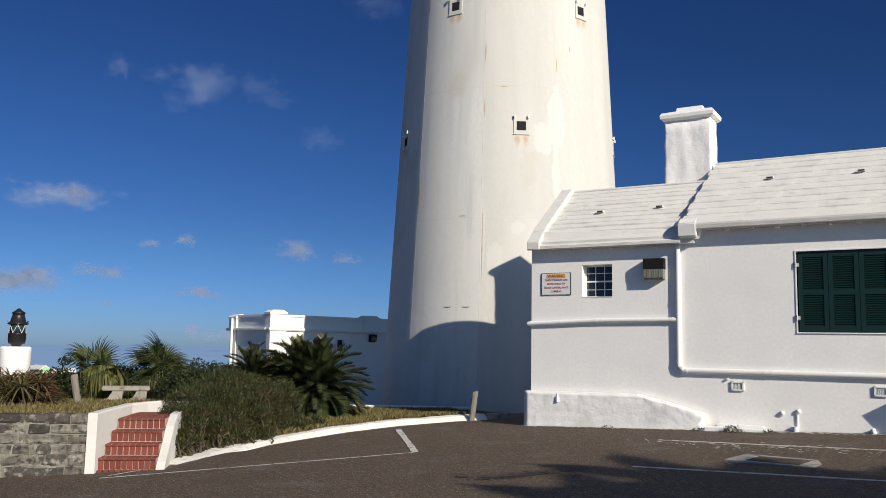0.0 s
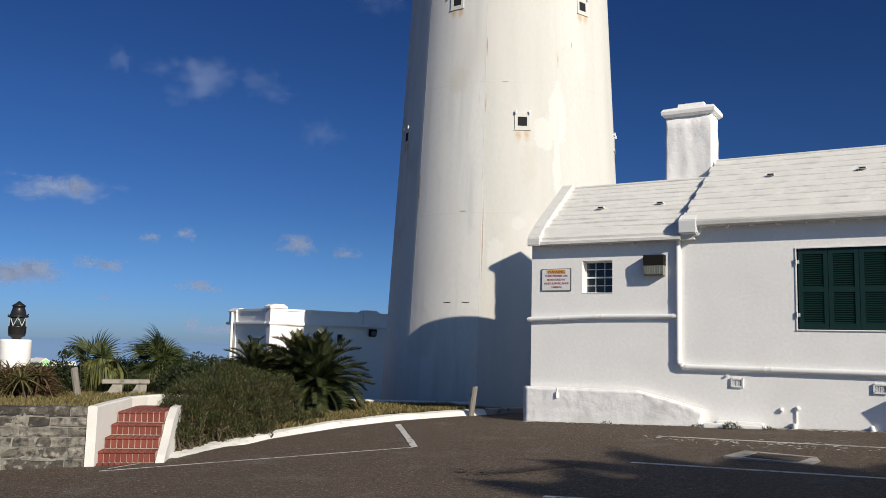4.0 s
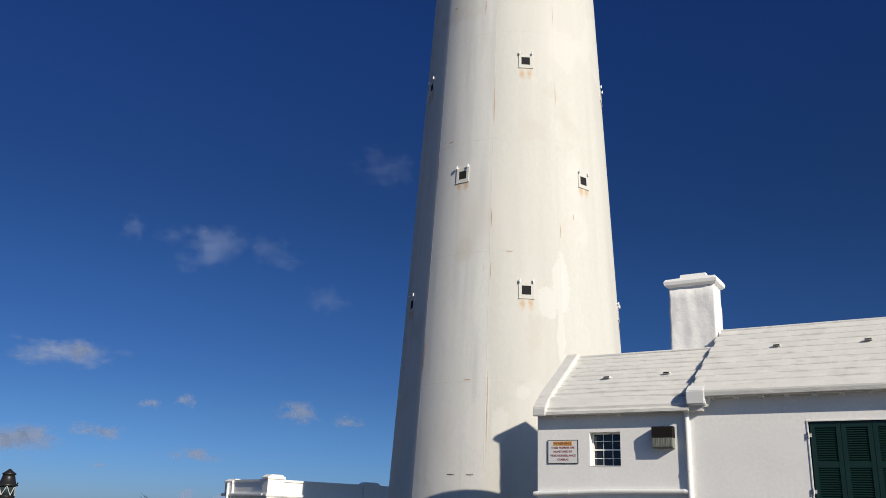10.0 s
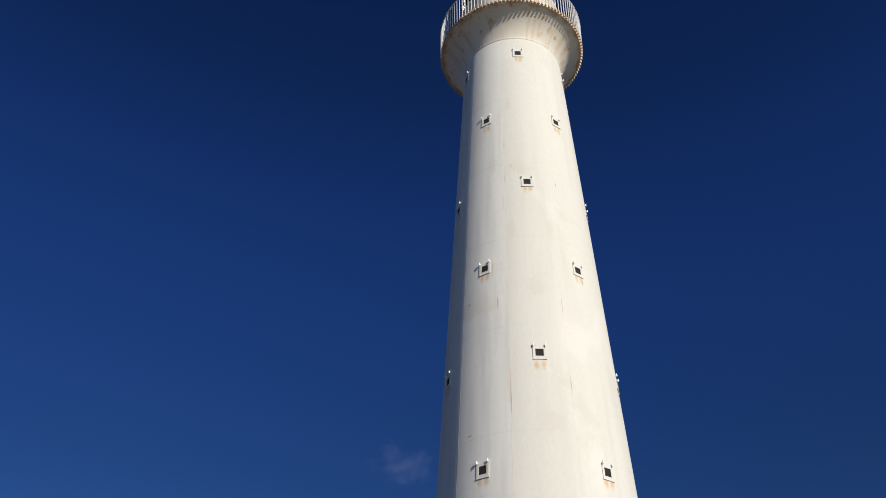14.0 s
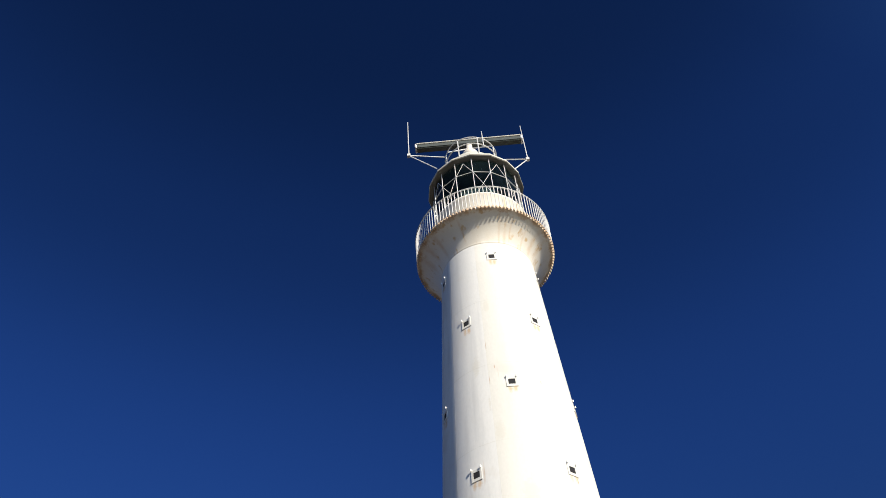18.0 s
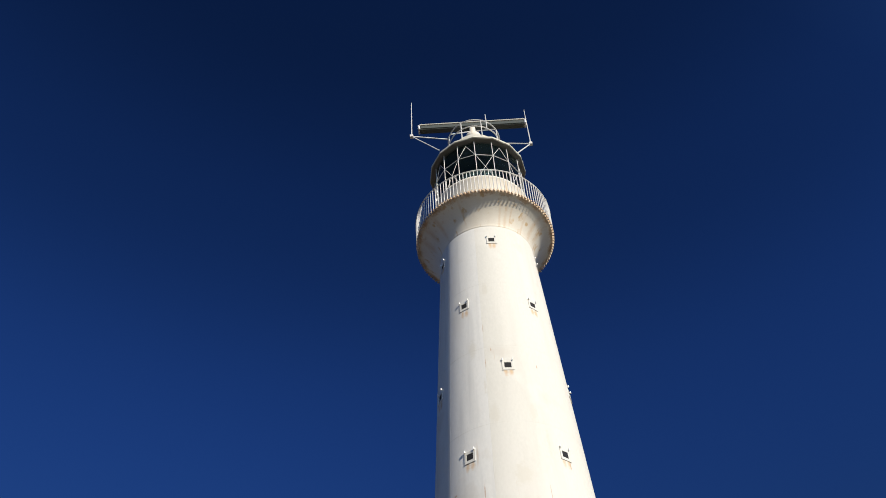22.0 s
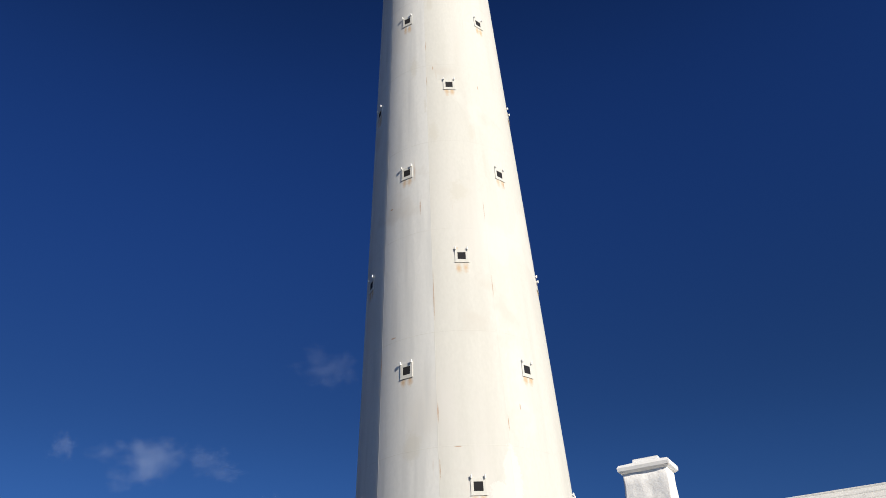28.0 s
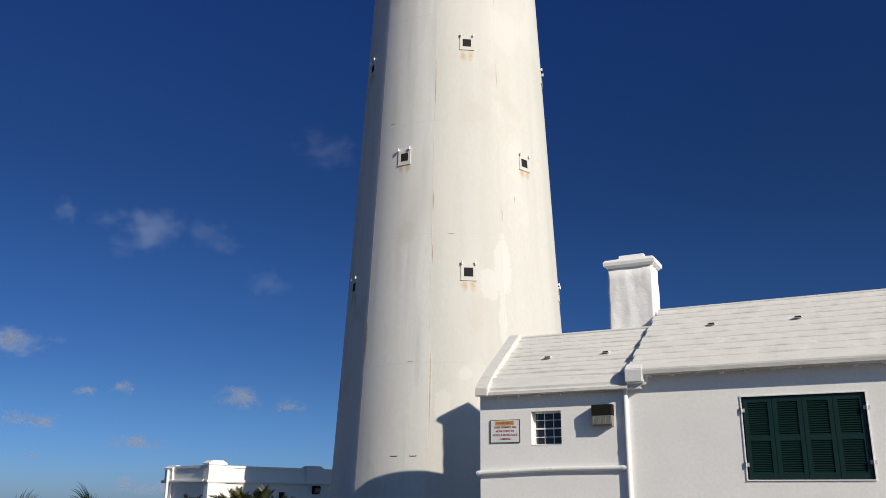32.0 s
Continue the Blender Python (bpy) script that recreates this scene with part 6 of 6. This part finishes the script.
# aloes
def aloe_mesh(mat):
    polys = []
    for i in range(30):
        az, el = i * 2.39996, radians(62 - 82 * (i / 30))
        ln = random.uniform(0.38, 0.60)
        d = Vector((math.cos(az) * math.cos(el), math.sin(az) * math.cos(el), math.sin(el)))
        s = Vector((-math.sin(az), math.cos(az), 0)) * 0.024
        prev = None
        for t in (0, .35, .7, 1.0):
            p = d * ln * t + Vector((0, 0, -0.62 * ln * t * t * math.cos(el)))
            w = (1.0, .85, .5, .03)[(0, .35, .7, 1.0).index(t)]
            up = Vector((0, 0, 0.01 * w))
            row = (p - s * w + up, p - Vector((0, 0, .008 * w)), p + s * w + up)
            if prev:
                polys.append([prev[0], prev[1], row[1], row[0]]), polys.append([prev[1], prev[2], row[2], row[1]])
            prev = row
    return quads("leaf_rosette", polys, mat)


aloes = [aloe_mesh(aloe_green if k == 3 else aloe_leaf) for k in range(4)]
for i in range(96):
    a, d = random.uniform(-36, -28.6), random.uniform(18.5, 23.5)
    if a > -29 and d > 22.5:
        d -= 2
    p = polar(a, d)
    z = garden_z(p.x, p.y)
    h = random.uniform(0.1, 0.55) * (1 if a < -29 else .5)
    al = thing("aloe", Matrix.Translation((p.x, p.y, z)) @ pose(0, 0, 0, random.uniform(-12, 12), random.uniform(-12, 12), random.uniform(0, 360)), "reddish-brown spiky aloe in the garden bed", "aloe", "aloes above the wall")
    bm = bmesh.new()
    rod(bm, (0, 0, -.05), (0, 0, h), .025, 6, .02)
    part("stem", bm, bark, al)
    part("leaf_rosette", aloes[i % 4], None, al, m=pose(0, 0, h))

# flaked paint and mortar crumbs on the asphalt
def crumbs(count, place, size, label, mat=None):
    polys = []
    for _ in range(count):
        x, y = place()
        z, r = road_z(x, y) + 0.012, size * random.random() ** 2 + 0.006
        k = random.randint(4, 6)
        polys.append([(x + r * random.uniform(.4, 1.5) * math.cos(math.tau * j / k), y + r * random.uniform(.4, 1) * math.sin(math.tau * j / k), z) for j in range(k)])
    return tagged(new("paint_flakes", quads("paint_flakes", polys, mat or kerb_white)), label, "debris", kind="stuff")


def by_line():
    f = random.gauss(0.24, 0.12)
    return 2.5 + 6.6 * f - random.random() * .5, 14.05 - 4.28 * f + random.uniform(-.9, .5) * random.random()


def by_wall():
    q = HOUSE_M @ Vector((random.uniform(0, 7.5), -0.16 - abs(random.gauss(0, .10)), 0))
    return q.x, q.y


crumbs(260, by_line, .035, "white paint flakes scattered on the asphalt beside the drain")
crumbs(700, by_wall, .04, "pale crumbs and grit along the foot of the wall")

def by_patch():
    f = random.gauss(0, .45)
    return .35 + f, 10.75 + .25 * math.sin(f * 3) + random.gauss(0, .10)


def by_road():
    return random.uniform(-5, 6), random.uniform(9, 16)


tar = material("loose_tar_chips", (0.024, 0.020, 0.017), (0.04, 0.033, 0.028), 0.9, 8, 60, 0.4)
crumbs(900, by_patch, .035, "loose dark asphalt chips over a worn patch", tar)
crumbs(500, by_road, .012, "small pale stones in the asphalt", drain_concrete)

# weeds at the wall foot
for s, cnt, size in ((4.05, 500, .10), (4.62, 90, .05), (3.42, 60, .05), (1.75, 50, .05)):
    q = HOUSE_M @ Vector((s, -.34 if s > 3.5 else -.2, 0))
    z = road_z(q.x, q.y)
    w = thing("weed", Matrix.Translation((q.x, q.y, z)), "small green weed tuft growing where wall meets asphalt", "weed", "weeds at the wall foot")
    me = foliage("tuft", [(0, 0, .01, size * 1.6)], cnt, .035, hedge_leaf, flat=.5, upward=1.2, narrow=.3)
    tagged(part("tuft", me, None, w), "", "", "", "stuff")

# ---- tall palms beside the car park, whose shade falls on the asphalt ----
def feather_big():
    polys = []
    line = [Vector((0, 2.7 * t * (1 - .12 * t), 0.55 * math.sin(t * 2.2) - 1.1 * t * t)) for t in (i / 14 for i in range(15))]
    for p, q in zip(line, line[1:]):
        s = Vector((.02, 0, 0))
        polys.append([p - s, p + s, q + s, q - s])
    for i in range(64):
        t = .12 + .88 * i / 63
        k = min(13, int(t * 14))
        p = line[k].lerp(line[k + 1], t * 14 - k)
        fw = (line[k + 1] - line[k]).normalized()
        ln = .55 * math.sin(min(1, t * 1.1 + .1) * math.pi) ** .5 + .08
        for sx in (-1, 1):
            d = (Vector((sx, 0, -.25)) + fw * .7).normalized() * ln
            b = fw * .030
            polys.append([p - b, p + b, p + d])
    return quads("frond", polys, palm_leaf)


big = feather_big()
for x, y, h in ((9.9, 0.75, 5.2), (12.3, -0.8, 5.8), (10.4, -2.4, 6.2)):
    p = thing("feather_palm", Matrix.Translation((x, y, road_z(x, y))), "tall feather palm beside the car park", "palm", "palms beside the car park")
    bm = bmesh.new()
    for i in range(10):
        rod(bm, (0.02 * i, 0, h * i / 10 - .1), (0.02 * (i + 1), 0, h * (i + 1) / 10), .16 - .006 * i, 10, .145 - .006 * i)
    part("trunk", bm, bark, p)
    for i in range(22):
        m = Matrix.Translation((.2, 0, h)) @ pose(0, 0, 0, 0, 0, i * 137.5) @ pose(0, 0, 0, 48 - 78 * i / 22)
        part("frond", big, None, p, m=m)

# ---- houses downhill ----
for a, d, w, h, wallm, label in ((-30.2, 205, 2.6, 6.6, plaster, "far white house with a white roof"), (-28.1, 200, 4.5, 6.0, plaster, "far white house with a white roof")):
    c = polar(a, d, -6.0)
    hm = thing("far_house", Matrix.Translation(c) @ pose(0, 0, 0, 0, 0, -a + 12), label, "house", "houses downhill")
    bm = bmesh.new()
    box(bm, (-w / 2, -2.5, -4), (w / 2, 2.5, h))
    part("wall", bm, wallm, hm)
    bm = bmesh.new()
    prism(bm, [(-2.8, h), (0, h + 1.3), (2.8, h)], 0, -w / 2 - .3, w / 2 + .3)
    part("roof", bm, roof_lime, hm)
    bm = bmesh.new()
    box(bm, (-.5, -2.52, h - 1.8), (.4, -2.49, h - .6))
    part("window", bm, pane_dark, hm)


# a green gable beside them
c = polar(-29.32, 190, -6.0)
hm = thing("far_house", Matrix.Translation(c) @ pose(0, 0, 0, 0, 0, 29.3 + 26), "far pale green house with a white roof", "house", "houses downhill")
bm = bmesh.new()
prism(bm, [(-1.0, -4), (-1.0, 7.1), (0, 7.75), (1.0, 7.1), (1.0, -4)], 1, -2.2, 2.2)
part("wall", bm, far_green, hm)
bm = bmesh.new()
prism(bm, [(-1.2, 7.0), (0, 7.79), (1.2, 7.0), (1.2, 7.2), (0, 8.0), (-1.2, 7.2)], 1, -2.15, 2.4)
part("roof", bm, roof_lime, hm)

# ---- fair-weather clouds far off ----
def cloud_material():
    m = bpy.data.materials.new("thin_cloud")
    m.use_nodes = True
    n, l = m.node_tree.nodes, m.node_tree.links
    n.remove(n["Principled BSDF"])
    co, info = n.new("ShaderNodeTexCoord"), n.new("ShaderNodeObjectInfo")
    seed = n.new("ShaderNodeVectorMath")
    seed.operation = "MULTIPLY_ADD"
    comb = n.new("ShaderNodeCombineXYZ")
    l.new(info.outputs["Random"], comb.inputs[0]), l.new(info.outputs["Random"], comb.inputs[2])
    l.new(comb.outputs[0], seed.inputs[0])
    seed.inputs[1].default_value = (40, 0, 40)
    asp, wide, stretch = n.new("ShaderNodeAttribute"), n.new("ShaderNodeCombineXYZ"), n.new("ShaderNodeVectorMath")
    asp.attribute_type, asp.attribute_name, stretch.operation = "OBJECT", "aspect", "MULTIPLY"
    wide.inputs[1].default_value = wide.inputs[2].default_value = 1.0
    l.new(asp.outputs["Fac"], wide.inputs[0])
    l.new(co.outputs["Object"], stretch.inputs[0]), l.new(wide.outputs[0], stretch.inputs[1])
    l.new(stretch.outputs[0], seed.inputs[2])
    big, small = n.new("ShaderNodeTexNoise"), n.new("ShaderNodeTexNoise")
    for t, s, dt in ((big, 1.8, 3), (small, 3.4, 5)):
        t.inputs["Scale"].default_value, t.inputs["Detail"].default_value = s, dt
        t.inputs["Distortion"].default_value = 0.25
        l.new(seed.outputs[0], t.inputs["Vector"])
    ln = n.new("ShaderNodeVectorMath")
    ln.operation = "LENGTH"
    l.new(co.outputs["Object"], ln.inputs[0])

    def math_node(op, a, b):
        x = n.new("ShaderNodeMath")
        x.operation = op
        for i, v in enumerate((a, b)):
            if isinstance(v, (int, float)):
                x.inputs[i].default_value = v
            else:
                l.new(v, x.inputs[i])
        return x.outputs[0]

    body = math_node("ADD", math_node("MULTIPLY", big.outputs["Fac"], 1.3), math_node("MULTIPLY", small.outputs["Fac"], 0.7))
    body = math_node("SUBTRACT", body, math_node("MULTIPLY", ln.outputs["Value"], 1.15))
    r = n.new("ShaderNodeMapRange")
    r.interpolation_type = "SMOOTHSTEP"
    r.inputs["From Min"].default_value, r.inputs["From Max"].default_value = 0.32, 1.12
    l.new(body, r.inputs["Value"])
    alpha = math_node("MULTIPLY", r.outputs[0], 1.0)
    at = n.new("ShaderNodeAttribute")
    at.attribute_type, at.attribute_name = "OBJECT", "thickness"
    alpha = math_node("MULTIPLY", alpha, at.outputs["Fac"])
    df, tp, ms = n.new("ShaderNodeBsdfDiffuse"), n.new("ShaderNodeBsdfTransparent"), n.new("ShaderNodeMixShader")
    grey, dim = n.new("ShaderNodeAttribute"), n.new("ShaderNodeVectorMath")
    grey.attribute_type, grey.attribute_name, dim.operation = "OBJECT", "whiteness", "SCALE"
    dim.inputs[0].default_value = (0.65, 0.80, 1.14)
    l.new(grey.outputs["Fac"], dim.inputs["Scale"]), l.new(dim.outputs[0], df.inputs["Color"])
    l.new(alpha, ms.inputs[0]), l.new(tp.outputs[0], ms.inputs[1]), l.new(df.outputs[0], ms.inputs[2])
    l.new(ms.outputs[0], n["Material Output"].inputs["Surface"])
    return m


cloud_mat = cloud_material()
bm = bmesh.new()
bmesh.ops.create_grid(bm, x_segments=1, y_segments=1, size=1.0)
bmesh.ops.rotate(bm, verts=bm.verts, matrix=Matrix.Rotation(radians(90), 3, "X"))
cloud_me = mesh_of("cloud", bm, cloud_mat)
# bearing and height in degrees, half width and half height in degrees, thickness
CLOUDS = [(-21.18, 16.59, 4.68, 2.90, 0.55), (-26.03, 17.14, 1.54, 1.76, 0.30), (-15.93, 16.02, 2.64, 1.32, 0.20), (-12.78, 13.67, 2.64, 1.98, 0.22), (-28.96, 8.92, 6.16, 1.85, 0.75), (-23.46, 6.26, 1.58, 0.62, 0.55),
          (-21.32, 6.60, 1.41, 0.79, 0.55), (-14.09, 6.25, 2.9, 1.5, 0.55), (-10.80, 5.83, 1.98, 0.88, 0.50), (-30.60, 3.65, 4.4, 2.0, 0.8), (-29.7, 3.75, 3.0, 1.5, 0.8), (-31.6, 3.55, 3.2, 1.5, 0.8), (-25.55, 4.28, 2.20, 0.88, 0.45), (-20.34, 3.26, 3.74, 0.79, 0.55),
          (-25.93, 2.31, 1.10, 0.44, 0.30), (-20.62, 0.75, 1.10, 0.95, 0.80), (-18.90, 0.45, 2.80, 0.90, 0.75), (-9.37, 22.98, 3.96, 2.20, 0.25), (-28.00, 9.23, 1.98, 1.32, 0.60),
          (-26.88, 4.44, 2.64, 0.79, 0.50), (-17.28, 16.91, 2.64, 1.76, 0.20)]
for a, e, w, h, thick in CLOUDS:
    d = 2600
    c = Vector(EYE) + Vector((math.sin(radians(a)) * math.cos(radians(e)), math.cos(radians(a)) * math.cos(radians(e)), math.sin(radians(e)))) * d
    m = look(c, EYE) @ pose(0, 0, 0, 90)
    ob = new("cloud", cloud_me)
    ob.matrix_world = m @ Matrix.Diagonal((d * math.tan(radians(w)), 1, d * math.tan(radians(h)), 1))
    ob["aspect"], ob["whiteness"] = 0.6 + 0.4 * w / h, 0.34 if e > 11 else 0.27 if e > 7 or e < 1 else 0.245
    ob["thickness"] = min(.9, thick * (0.6 if e > 11 else 1.2 if e > 7 else 1.7))
    tagged(ob, "small ragged white fair-weather cloud in the blue sky", "cloud", "clouds over the horizon", "structure")
